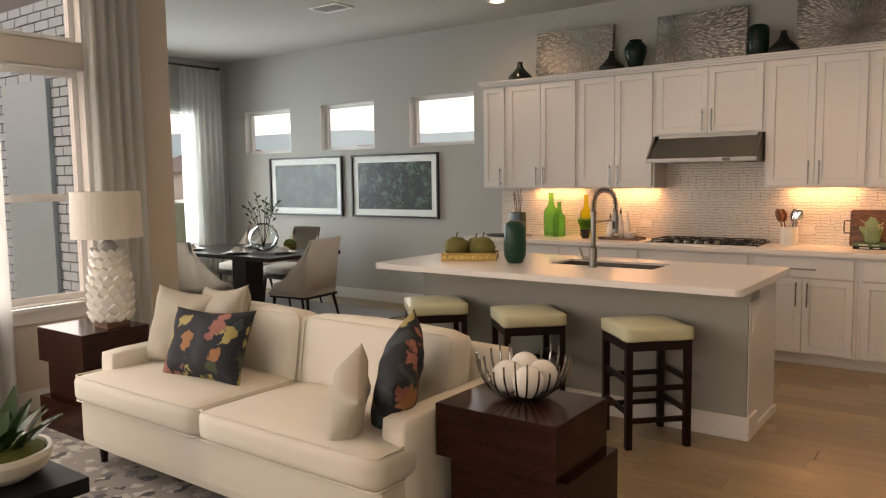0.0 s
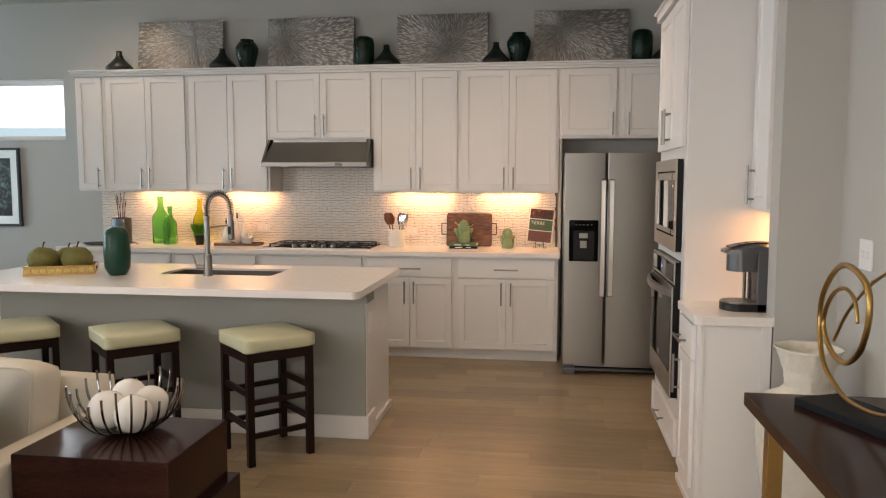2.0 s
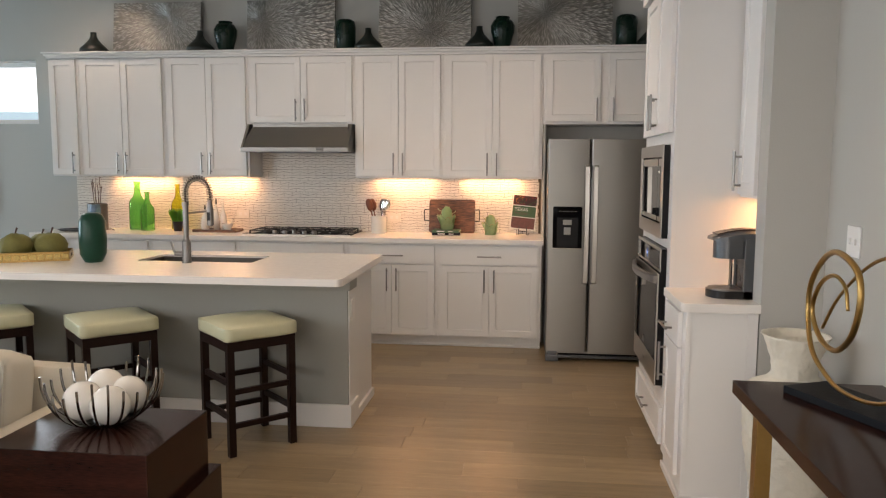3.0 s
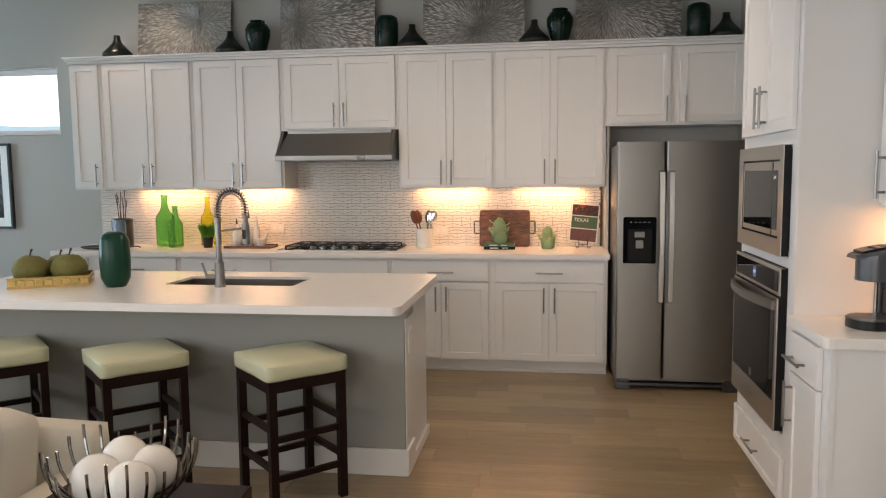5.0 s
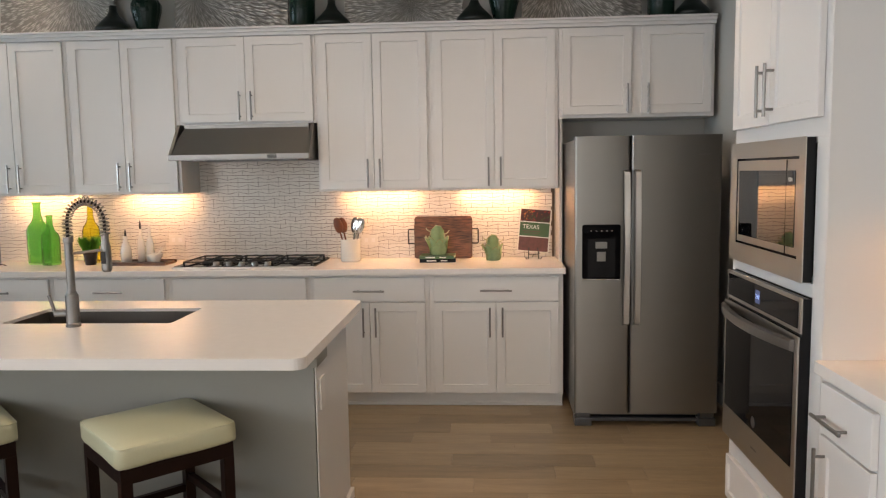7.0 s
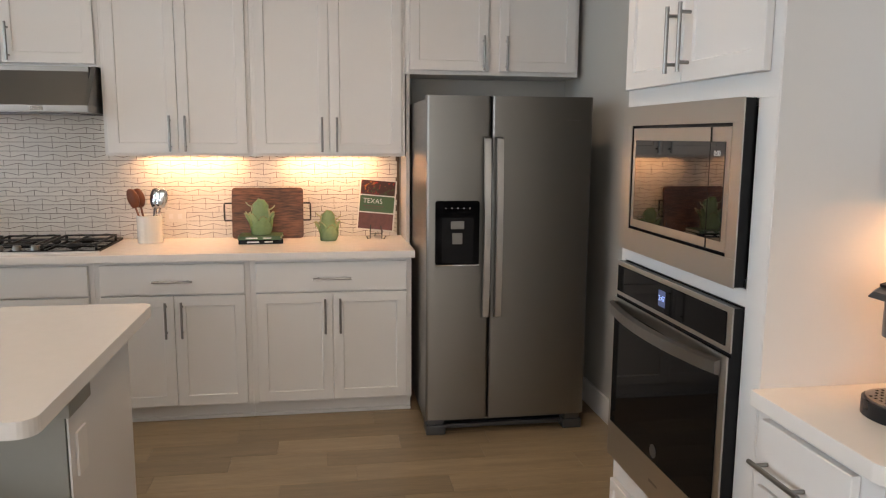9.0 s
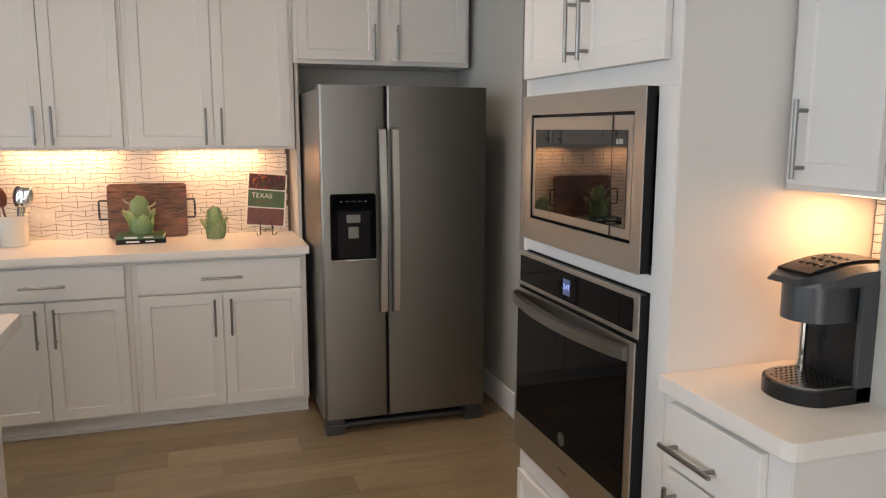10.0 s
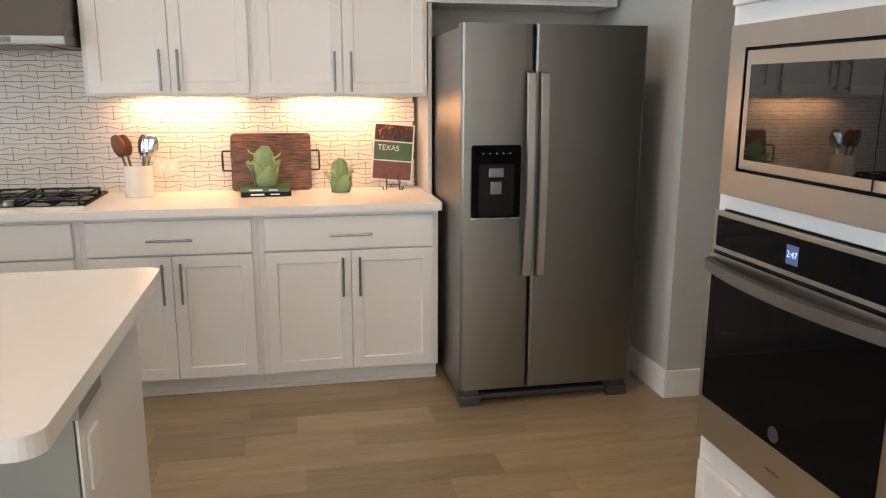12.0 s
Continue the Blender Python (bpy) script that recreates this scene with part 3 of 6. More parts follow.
# outside: a brick wing, glowing sheets for sky and far hills, and roofs
structure(part("brick_wing", boxes((-9.3, LWX - 0.18, 3.50, 3.59, -0.15, 3.4)), "mortar"))
bm = bmesh.new()
for r in range(38):
    for c in range(17):
        x0 = -9.28 + c * 0.24 + (0.12 if r % 2 else 0)
        if x0 + 0.23 > -5.4:
            continue
        for v in bmesh.ops.create_cube(bm, size=1.0)["verts"]:
            v.co = Vector((x0 + 0.115 + v.co.x * 0.225, 3.495 + v.co.y * 0.02, -0.05 + r * 0.082 + 0.036 + v.co.z * 0.07))
part("brick", bm, "brick_ext")["kind"] = "stuff"
structure(part("patio_door", boxes((-7.35, -6.55, 3.44, 3.485, 0.0, 2.4), bev=0.01), "patioglass"))
bm = bmesh.new()
rng = random.Random(4)
sk_ = bmesh.new()
prev = None
for k in range(41):
    a = radians(30 + 210 * k / 40)
    lo, hi = sk_.verts.new((420 * math.cos(a), 420 * math.sin(a), -5)), sk_.verts.new((420 * math.cos(a), 420 * math.sin(a), 260))
    if prev:
        sk_.faces.new((prev[0], lo, hi, prev[1]))
    prev = (lo, hi)
structure(part("sky_backdrop", sk_, "skyglow"))
# flat ridge sheet, pale and self-lit to stand for hills in haze
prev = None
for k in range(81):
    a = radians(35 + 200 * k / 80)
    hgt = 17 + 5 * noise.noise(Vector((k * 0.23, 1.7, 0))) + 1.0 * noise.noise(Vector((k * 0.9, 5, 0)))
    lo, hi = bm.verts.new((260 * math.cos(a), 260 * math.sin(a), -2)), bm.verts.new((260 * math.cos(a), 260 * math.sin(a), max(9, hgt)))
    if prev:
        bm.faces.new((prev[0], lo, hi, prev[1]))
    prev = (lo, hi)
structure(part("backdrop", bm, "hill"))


def far_house(x, y, w, d, h, rz):
    root = thing("house", (x, y, -0.16), "pale stucco house with a hipped tile roof, far off", "house", "far houses", rz=rz)
    part("wall", boxes((-w / 2, w / 2, -d / 2, d / 2, 0, h)), "trim", root)
    bm = bmesh.new()
    e = 0.4
    v = [bm.verts.new(p) for p in ((-w / 2 - e, -d / 2 - e, h), (w / 2 + e, -d / 2 - e, h), (w / 2 + e, d / 2 + e, h), (-w / 2 - e, d / 2 + e, h), (-w / 4, 0, h + 2.2), (w / 4, 0, h + 2.2))]
    for f in ((0, 1, 5, 4), (1, 2, 5), (2, 3, 4, 5), (3, 0, 4), (3, 2, 1, 0)):
        bm.faces.new([v[i] for i in f])
    part("roof", bm, "roof", root)


far_house(-44, 52, 14, 10, 2.6, 10)
far_house(-62, 48, 13, 10, 2.6, 40)
far_house(-24, 60, 12, 9, 2.4, -10)
far_house(-70, 30, 12, 10, 2.6, 80)

# ---- kitchen run on the north wall ----
CT = 0.914


def carcass_box(name, b, root, mat="cabinet"):
    return part(name, boxes(b, bev=0.0015), mat, root)


def cabinet(name, place, w, h, depth, fronts, label, group, rz=0, toe=None, mat="cabinet", category="kitchen cabinet"):
    """A unit whose face frame lies at local y = 0; fronts: (kind, x0, x1, z0, z1, pull x or None, pull z)."""
    root = thing(name, place, label, category, group, rz)
    carcass_box("body", (0, w, 0, depth, toe or 0, h), root, mat)
    for kind, x0, x1, z0, z1, px, pz in fronts:
        rail = 0.076 if kind != "slab" else 0.012
        d = part("drawer_front" if kind != "door" else "door", shaker(x1 - x0, z1 - z0, rail=rail, deep=0.008 if kind != "slab" else 0.0, at=(x0, -0.002, z0)), mat, root)
        if px is not None:
            part("handle", pull(px, pz, 0.19 if kind == "door" else 0.20, kind == "door", -0.022), "nickel", d, "brushed nickel bar pull")
    if toe:
        part("toe_board", boxes((0, w, 0.052, 0.068, 0, toe + 0.004)), mat, root)
        part("shoe_moulding", boxes((0, w, 0.036, 0.0515, 0, 0.018), bev=0.004), mat, root)
    return root


# base units: x0, x1, has pull and doors
BASE = [(-4.42, -4.13), (-4.13, -3.363), (-3.363, -2.577), (-2.577, -1.635), (-1.635, -0.862), (-0.862, -0.008)]
for k, (a, b) in enumerate(BASE):
    w = b - a
    g = 0.028
    m = w / 2
    if k == 0:
        fr = [("slab", g, w - g, 0.70, 0.856, m, 0.771), ("door", g, w - g, 0.099, 0.692, w - g - 0.04, 0.568)]
    else:
        fr = [("slab", g, w - g, 0.70, 0.856, None if k == 3 else m, 0.771),
              ("door", g, m - 0.0015, 0.099, 0.692, m - 0.04, 0.568), ("door", m + 0.0015, w - g, 0.099, 0.692, m + 0.04, 0.568)]
    cabinet("base_cabinet", (a, 6.65, 0), w - 0.001, 0.874, 0.598, fr, "white shaker base cabinet with a drawer over two doors" if k not in (0, 3) else "narrow white shaker base cabinet with a drawer over one door" if k == 0 else "white shaker base cabinet with a false drawer front under the cooktop", "base cabinets", toe=0.085)
counter = tagged(part("countertop", prism(rounded(-4.47, 0.005, 6.605, 7.249, 0.004, 1), CT - 0.04, CT, 0.003), "quartz"), "long white quartz worktop on white base cabinets", "countertop")

# wall units
UP = [(-4.42, -4.135, 1.405, 1), (-4.135, -3.332, 1.405, 2), (-3.332, -2.567, 1.405, 2), (-2.567, -1.62, 1.866, 2), (-1.62, -0.857, 1.405, 2), (-0.857, -0.014, 1.405, 2), (-0.013, 0.987, 1.862, 2)]
UT = 2.445
for a, b, z, nd in UP:
    w, h, g = b - a, UT - z, 0.022
    m = w / 2
    pz = 0.119
    if nd == 1:
        fr = [("door", g - 0.012, w - g, 0.014, h - 0.006, w - 0.06, pz)]
    elif b > 0.9:
        fr = [("door", g, m - 0.032, 0.022, h - 0.006, m - 0.062, pz), ("door", m + 0.032, w - g, 0.022, h - 0.006, m + 0.07, pz)]
    else:
        fr = [("door", g, m - 0.0015, 0.014, h - 0.006, m - 0.04, pz), ("door", m + 0.0015, w - g, 0.014, h - 0.006, m + 0.04, pz)]
    cabinet("wall_cabinet", (a, 6.923, z), w - 0.001, h, 0.326, fr, "white shaker wall cabinet with %s" % ("one door" if nd == 1 else "two doors over the hood" if (z > 1.8 and a < -1) else "two doors over the refrigerator" if z > 1.8 else "two doors and bar pulls"), "wall cabinets")
cr = thing("crown_moulding", (-4.42, 6.923, UT), "white stepped crown moulding along the top of the wall cabinets", "moulding")
part("rail_board", boxes((-0.008, 5.407, -0.024, 0.326, 0.0, 0.022), bev=0.003), "cabinet", cr)
part("cornice", boxes((-0.020, 5.407, -0.042, 0.326, 0.022, 0.042), (-0.032, 5.407, -0.058, 0.326, 0.042, 0.055), bev=0.004), "cabinet", cr)

# under-cabinet strips
for ux, uw in ((-3.70, 0.55), (-2.87, 0.45), (-1.22, 0.52), (-0.44, 0.50)):
    st = thing("under_cabinet_light", (ux, 7.155, 1.4095), "warm slim light bar fixed below a wall cabinet", "light", "under-cabinet lights")
    part("housing", boxes((-uw / 2, uw / 2, -0.02, 0.02, -0.005, 0)), "trim", st)
    part("lens", boxes((-uw / 2 + 0.01, uw / 2 - 0.01, -0.014, 0.014, -0.0065, -0.0052)), "led", st)

# range hood
hd = thing("range_hood", (-2.57, 6.92, 1.626), "stainless under-cabinet range hood with a sloping front", "range hood")
bm = bmesh.new()
pts = lambda y0, y1, z, x0=0.0, x1=0.93: [(x0, y0, z), (x1, y0, z), (x1, y1, z), (x0, y1, z)]
rings = [[bm.verts.new(p) for p in q] for q in (pts(-0.19, 0.32, 0.0, -0.005, 0.935), pts(-0.19, 0.32, 0.035, -0.005, 0.935), pts(-0.02, 0.32, 0.215, 0.045, 0.895), pts(-0.02, 0.32, 0.24, 0.045, 0.895))]
for a, b in zip(rings, rings[1:]):
    for k in range(4):
        bm.faces.new((a[k], a[(k + 1) % 4], b[(k + 1) % 4], b[k]))
bm.faces.new(rings[0][::-1])
bm.faces.new(rings[-1])
part("canopy", bm, "steel_hood", hd)
for x0 in (-0.004, 0.910):
    wing = bmesh.new()
    sec = [(-0.19, 0.0), (0.32, 0.0), (0.32, 0.24), (-0.02, 0.24), (-0.19, 0.035)]
    lo_, hi_ = [wing.verts.new((x0, y, z)) for y, z in sec], [wing.verts.new((x0 + 0.024, y - (0.006 if y < 0.3 else 0), z)) for y, z in sec]
    wing.faces.new(lo_)
    wing.faces.new(hi_[::-1])
    for k in range(5):
        wing.faces.new((lo_[k], hi_[k], hi_[(k + 1) % 5], lo_[(k + 1) % 5]))
    bmesh.ops.recalc_face_normals(wing, faces=wing.faces[:])
    part("end_plate", wing, "steel", hd)
part("front_lip", boxes((0.0, 0.93, -0.197, -0.1905, 0.003, 0.036), bev=0.002), "steel_hood", hd)
part("control_strip", boxes((0.66, 0.72, -0.1985, -0.1972, 0.008, 0.030)), "chrome", hd)
part("filter", boxes((0.10, 0.84, -0.12, 0.26, -0.006, -0.001)), "hammered", hd)
part("hood_lamp", boxes((0.15, 0.23, -0.16, -0.13, -0.004, -0.001)), "trim", hd)

# cooktop
ck = thing("gas_cooktop", (-2.575, 6.715, CT), "black gas cooktop with cast-iron grates set in the worktop", "cooktop")
part("glass_bed", prism(rounded(0, 0.92, 0, 0.50, 0.02), 0, 0.012, 0.002), "blackglass", ck)
part("steel_rim", boxes((-0.006, 0.926, -0.008, 0.0, 0, 0.009)), "steel_h", ck)
for gx in (0.03, 0.325, 0.62):
    bs = [(gx, gx + 0.27, 0.09, 0.10, 0.026, 0.035), (gx, gx + 0.27, 0.46, 0.47, 0.026, 0.035), (gx, gx + 0.012, 0.09, 0.47, 0.026, 0.035), (gx + 0.258, gx + 0.27, 0.09, 0.47, 0.026, 0.035),
          (gx, gx + 0.27, 0.275, 0.285, 0.027, 0.036), (gx + 0.13, gx + 0.14, 0.09, 0.47, 0.027, 0.036)]
    bs += [(gx + q, gx + q + 0.012, p, p + 0.012, 0.012, 0.027) for q in (0, 0.258) for p in (0.09, 0.458)]
    part("grate", boxes(*bs, bev=0.002), "iron", ck)
for bx, by, br in ((0.165, 0.18, 0.04), (0.165, 0.38, 0.035), (0.46, 0.28, 0.055), (0.755, 0.18, 0.04), (0.755, 0.38, 0.035)):
    part("burner", lathe([(br, 0.012), (br, 0.02), (br * 0.75, 0.022), (br * 0.7, 0.026), (0.0, 0.0265)], 20, (bx, by, 0)), "iron", ck)
for k in range(5):
    part("knob", lathe([(0.021, 0.012), (0.020, 0.030), (0.017, 0.035), (0.0, 0.036)], 18, (0.27 + 0.085 * k, 0.045, 0), ribs=8, rib=0.03), "steel", ck, "steel knob")

ck.scale = (1.03, 1.03, 1.0)

# refrigerator
fr = thing("refrigerator", (0.022, 6.28, 0), "stainless side-by-side refrigerator with an ice dispenser, in its alcove", "refrigerator")
FW, FH = 0.835, 1.715
part("body", boxes((0.004, FW - 0.004, 0.075, 0.80, 0.05, FH - 0.015), bev=0.004), "steel", fr, "dark grey sides")
sx = 0.320


def door_shape(x0, x1):
    """A refrigerator door with softly turned vertical edges."""
    out = [(x0, 0.07), (x0, 0.012), (x0 + 0.004, 0.004), (x0 + 0.012, 0)] + [(x0 + (x1 - x0) * k / 8, -0.004 * math.sin(math.pi * k / 8)) for k in range(1, 8)] + [(x1 - 0.012, 0), (x1 - 0.004, 0.004), (x1, 0.012), (x1, 0.07)]
    return prism(out, 0.085, FH)


dl = part("freezer_door", door_shape(0, sx - 0.003), "steel", fr)
dr = part("fresh_food_door", door_shape(sx + 0.003, FW), "steel", fr)
for d, hx in ((dl, sx - 0.026), (dr, sx + 0.036)):
    hp = [(hx, -0.012, 0.62)] + [(hx, -0.012 - 0.046 * math.sin(math.pi * (0.12 + 0.76 * k / 12)) ** 0.5, 0.63 + 0.88 * k / 12) for k in range(13)] + [(hx, -0.012, 1.52)]
    bm = bmesh.new()
    prev = None
    for (x, y, z) in hp:
        ring = [bm.verts.new((x + q, y + p, z)) for q, p in ((-0.018, 0.006), (-0.015, -0.006), (0.015, -0.006), (0.018, 0.006))]
        if prev:
            for k in range(4):
                bm.faces.new((prev[k], prev[(k + 1) % 4], ring[(k + 1) % 4], ring[k]))
        else:
            bm.faces.new(ring[::-1])
        prev = ring
    bm.faces.new(prev)
    part("door_handle", bm, "handle_bright", d, "long bowed bar handle")
dp = part("dispenser", prism([(x, z) for x, z in rounded(0.042, 0.262, 0.89, 1.208, 0.012)], -0.0, 0.012, 0.002), "blackglass", dl, "black ice and water dispenser")
for v in dp.data.vertices:
    v.co = Vector((v.co.x, -0.0065 - v.co.z, v.co.y))
dp.data.flip_normals()
part("dispenser_recess", boxes((0.075, 0.232, -0.0195, -0.0188, 0.90, 1.125)), "black", dl)
part("dispenser_spout", boxes((0.118, 0.184, -0.028, -0.0196, 1.070, 1.108), (0.126, 0.176, -0.026, -0.0196, 0.995, 1.05), bev=0.003), "steel", dl)
part("dispenser_trim", boxes((0.042, 0.262, -0.0195, -0.0185, 0.886, 0.891)), "chrome", dl)
for k in range(5):
    part("indicator", boxes((0.090 + 0.03 * k, 0.096 + 0.03 * k, -0.0197, -0.0189, 1.170, 1.174)), "paper", dl)
part("badge", boxes((0.70, 0.775, -0.0046, -0.003, 1.600, 1.606)), "nickel", dr)
part("base_grille", boxes((0.09, FW - 0.09, 0.045, 0.07, 0.020, 0.040), bev=0.003), "plastic_silver", fr)
# black sheet paints the shade in the gap below the doors
part("base_shadow_panel", boxes((0.02, FW - 0.02, 0.0755, 0.09, 0.015, 0.084)), "black", fr, "black sheet that paints the shaded gap under the doors")
for fx in (0.005, FW - 0.105):
    part("foot_cover", boxes((fx, fx + 0.10, 0.01, 0.12, 0.0, 0.05), (fx + 0.01, fx + 0.09, 0.015, 0.10, 0.05, 0.083), bev=0.006), "plastic_silver", fr)

# ---- oven tower and coffee nook, fronts facing west ----
TX, TY0, TY1 = 0.575, 4.28, 5.19
TW = TY1 - TY0
tower = thing("oven_tower_cabinet", (TX, TY1, 0), "tall white cabinet that holds the microwave and wall oven", "kitchen cabinet", rz=-90)
part("lower_box", boxes((0.028, TW, 0, 0.62, 0.085, 0.372), bev=0.0015), "cabinet", tower)
part("upper_box", boxes((0.028, TW, 0, 0.62, 1.617, UT), bev=0.0015), "cabinet", tower)
for x0, x1 in ((0.028, 0.060), (0.828, TW)):
    part("side_stile", boxes((x0, x1, 0, 0.62, 0.3722, 1.6168)), "cabinet", tower)
part("back_board", boxes((0.0605, 0.8275, 0.5, 0.62, 0.3722, 1.6168)), "cabinet", tower)
part("mid_rail", boxes((0.0605, 0.8275, 0, 0.4995, 1.098, 1.143)), "cabinet", tower)
part("toe_board", boxes((0.028, TW, 0.052, 0.62, 0, 0.0845)), "cabinet", tower)
for x0, x1, px in ((0.048, TW / 2 - 0.0015, TW / 2 - 0.04), (TW / 2 + 0.0015, TW - 0.04, TW / 2 + 0.04)):
    d = part("door", shaker(x1 - x0, 0.755, at=(x0, -0.002, 1.678), rail=0.076, deep=0.008), "cabinet", tower)
    part("handle", pull(px, 1.80, 0.19, True, -0.022), "nickel", d, "brushed nickel bar pull")
part("side_panel", boxes((TW + 0.0004, TW + 0.005, 0.001, 0.62, 0.0, UT - 0.001)), "cabinet", tower)
d = part("drawer_front", shaker(TW - 0.095, 0.19, at=(0.055, -0.002, 0.092), rail=0.045, deep=0.008), "cabinet", tower)
part("handle", pull(TW / 2, 0.187, 0.20, False, -0.022), "nickel", d, "brushed nickel bar pull")
part("cornice", boxes((0.008, TW + 0.02, -0.042, 0.62, UT, UT + 0.042), (-0.002, TW + 0.03, -0.058, 0.62, UT + 0.042, UT + 0.055), bev=0.004), "cabinet", tower)

mw = thing("microwave_oven", (TX, TY1 - 0.075, 1.145), "stainless built-in microwave oven with a dark window, above the wall oven", "microwave", rz=-90)
MW, MH = 0.747, 0.475
part("case", boxes((0.02, MW - 0.02, -0.012, 0.40, 0.02, MH - 0.02)), "black", mw)
part("trim_kit", boxes((0, MW, -0.034, -0.030, 0, 0.073), (0, MW, -0.034, -0.030, 0.413, MH), (0, 0.071, -0.034, -0.030, 0.073, 0.413), (0.699, MW, -0.034, -0.030, 0.073, 0.413), bev=0.001), "steel_h", mw)
part("black_return", boxes((0.002, MW - 0.002, -0.0295, -0.0005, 0.002, 0.070), (0.002, MW - 0.002, -0.0295, -0.0005, 0.416, MH - 0.002), (0.002, 0.068, -0.0295, -0.0005, 0.070, 0.416), (0.702, MW - 0.002, -0.0295, -0.0005, 0.070, 0.416)), "black", mw)
door = part("door", boxes((0.081, 0.690, -0.030, -0.0136, 0.082, 0.404), bev=0.002), "steel_h", mw)
part("door_window", boxes((0.105, 0.668, -0.0325, -0.0302, 0.108, 0.366), bev=0.001), "mirrorglass", door, "black mirror-like glass")
part("door_seam", boxes((0.590, 0.5925, -0.0330, -0.0300, 0.083, 0.403)), "black", door)

ov = thing("wall_oven", (TX, TY1 - 0.06, 0.385), "stainless wall oven with a black glass door and bowed handle", "oven", rz=-90)
OW, OH = 0.766, 0.71
part("case", boxes((0.002, OW - 0.002, -0.0268, -0.0005, 0.002, OH - 0.002), (0.01, OW - 0.01, 0.0, 0.49, 0.0, OH)), "black", ov)
part("control_panel", boxes((0, OW, -0.032, -0.027, 0.592, OH), bev=0.0015), "steel_h", ov)
part("control_glass", boxes((0.02, OW - 0.024, -0.0345, -0.0322, 0.606, OH - 0.014), bev=0.001), "blackglass", ov)
part("clock_display", boxes((OW / 2 - 0.035, OW / 2 + 0.012, -0.0355, -0.0347, 0.625, 0.675)), "displaydark", ov)
od = part("oven_door", boxes((0, OW, -0.040, -0.0345, 0.0, 0.582), bev=0.0015), "steel_h", ov)
part("door_edge", boxes((0.002, OW - 0.002, -0.0343, -0.0270, 0.003, 0.580)), "black", od, "black door edge")
part("door_glass", boxes((0.022, OW - 0.031, -0.0425, -0.0402, 0.130, 0.548), bev=0.001), "blackglass", od)
hb = bmesh.new()
prev = None
for k in range(17):
    u = k / 16
    x, y, z = 0.008 + (OW - 0.034) * u, -0.050 - 0.042 * math.sin(math.pi * u) ** 0.8, 0.548
    ring = [hb.verts.new((x, y + q, z + p)) for q, p in ((0.008, -0.022), (-0.008, -0.016), (-0.008, 0.016), (0.008, 0.022))]
    if prev:
        for i in range(4):
            hb.faces.new((prev[i], prev[(i + 1) % 4], ring[(i + 1) % 4], ring[i]))
    else:
        hb.faces.new(ring[::-1])
    prev = ring
hb.faces.new(prev)
bmesh.ops.recalc_face_normals(hb, faces=hb.faces[:])
part("oven_handle", hb, "nickel", od, "wide bowed steel handle")
seal = lathe([(0.022, 0), (0.022, 0.0015), (0.0, 0.0016)], 24)
part("round_sticker", bm_turn(seal, Matrix.Translation((OW / 2 - 0.004, -0.0427, 0.165)) @ Matrix.Rotation(radians(90), 4, "X")), "plastic_silver", od, "round grey sticker")
part("maker_plate", boxes((OW / 2 - 0.03, OW / 2 + 0.03, -0.0408, -0.0402, 0.055, 0.063)), "nickel", od)


def font_text(name, words, size, m, mat, parent, label=""):
    """Words as one thin mesh; the text faces +z before the turn m."""
    cu = bpy.data.curves.new(name, "FONT")
    cu.body, cu.size, cu.extrude, cu.align_x, cu.align_y = words, size, size * 0.01, "CENTER", "CENTER"
    tmp = new(name, cu)
    bpy.context.view_layer.update()
    me = bpy.data.meshes.new_from_object(tmp.evaluated_get(bpy.context.evaluated_depsgraph_get()))
    bpy.data.objects.remove(tmp)
    me.materials.clear()
    me.materials.append(M[mat])
    ob = new(name, me)
    ob.parent, ob.matrix_basis = parent, m
    if label:
        ob["label"] = label
    return ob


font_text("clock_digits", "2:47", 0.024, pose(OW / 2 - 0.0115, -0.0362, 0.650, 90, 0, 0), "display", ov, "blue clock digits")
font_text("clock_digits", "0:00", 0.020, pose(0.630, -0.0332, 0.335, 90, 0, 0), "paper", door, "white clock digits")

# coffee nook
cb = thing("coffee_cabinet", (TX, 4.272, 0), "white base cabinet with a drawer over one door", "kitchen cabinet", rz=-90)
CWD = 0.425
part("body", boxes((0, CWD, 0, 0.305, 0.0, 0.874), bev=0.0015), "cabinet", cb)
part("rear_box", boxes((0, 0.298, 0.306, 0.62, 0, 0.874)), "cabinet", cb)
d = part("drawer_front", shaker(0.314, 0.158, at=(0.048, -0.002, 0.70), rail=0.012, deep=0), "cabinet", cb)
part("handle", pull(0.153, 0.758, 0.19, False, -0.022), "nickel", d, "brushed nickel bar pull")
d = part("door", shaker(0.314, 0.593, at=(0.048, -0.002, 0.099), rail=0.076, deep=0.008), "cabinet", cb)
part("handle", pull(0.088, 0.565, 0.19, True, -0.022), "nickel", d, "brushed nickel bar pull")
part("end_stile", boxes((CWD + 0.0005, CWD + 0.004, 0.002, 0.022, 0.031, 0.872), (CWD + 0.0005, CWD + 0.004, 0.262, 0.304, 0.031, 0.872), bev=0.001), "cabinet", cb)
part("shoe_trim", boxes((-0.0, CWD + 0.012, -0.014, -0.001, 0, 0.03), (CWD + 0.001, CWD + 0.014, -0.014, 0.30, 0, 0.03), bev=0.003), "cabinet", cb)
cc = thing("coffee_countertop", (0.55, 3.825, CT - 0.04), "short white quartz worktop with rounded corner in the coffee nook", "countertop")
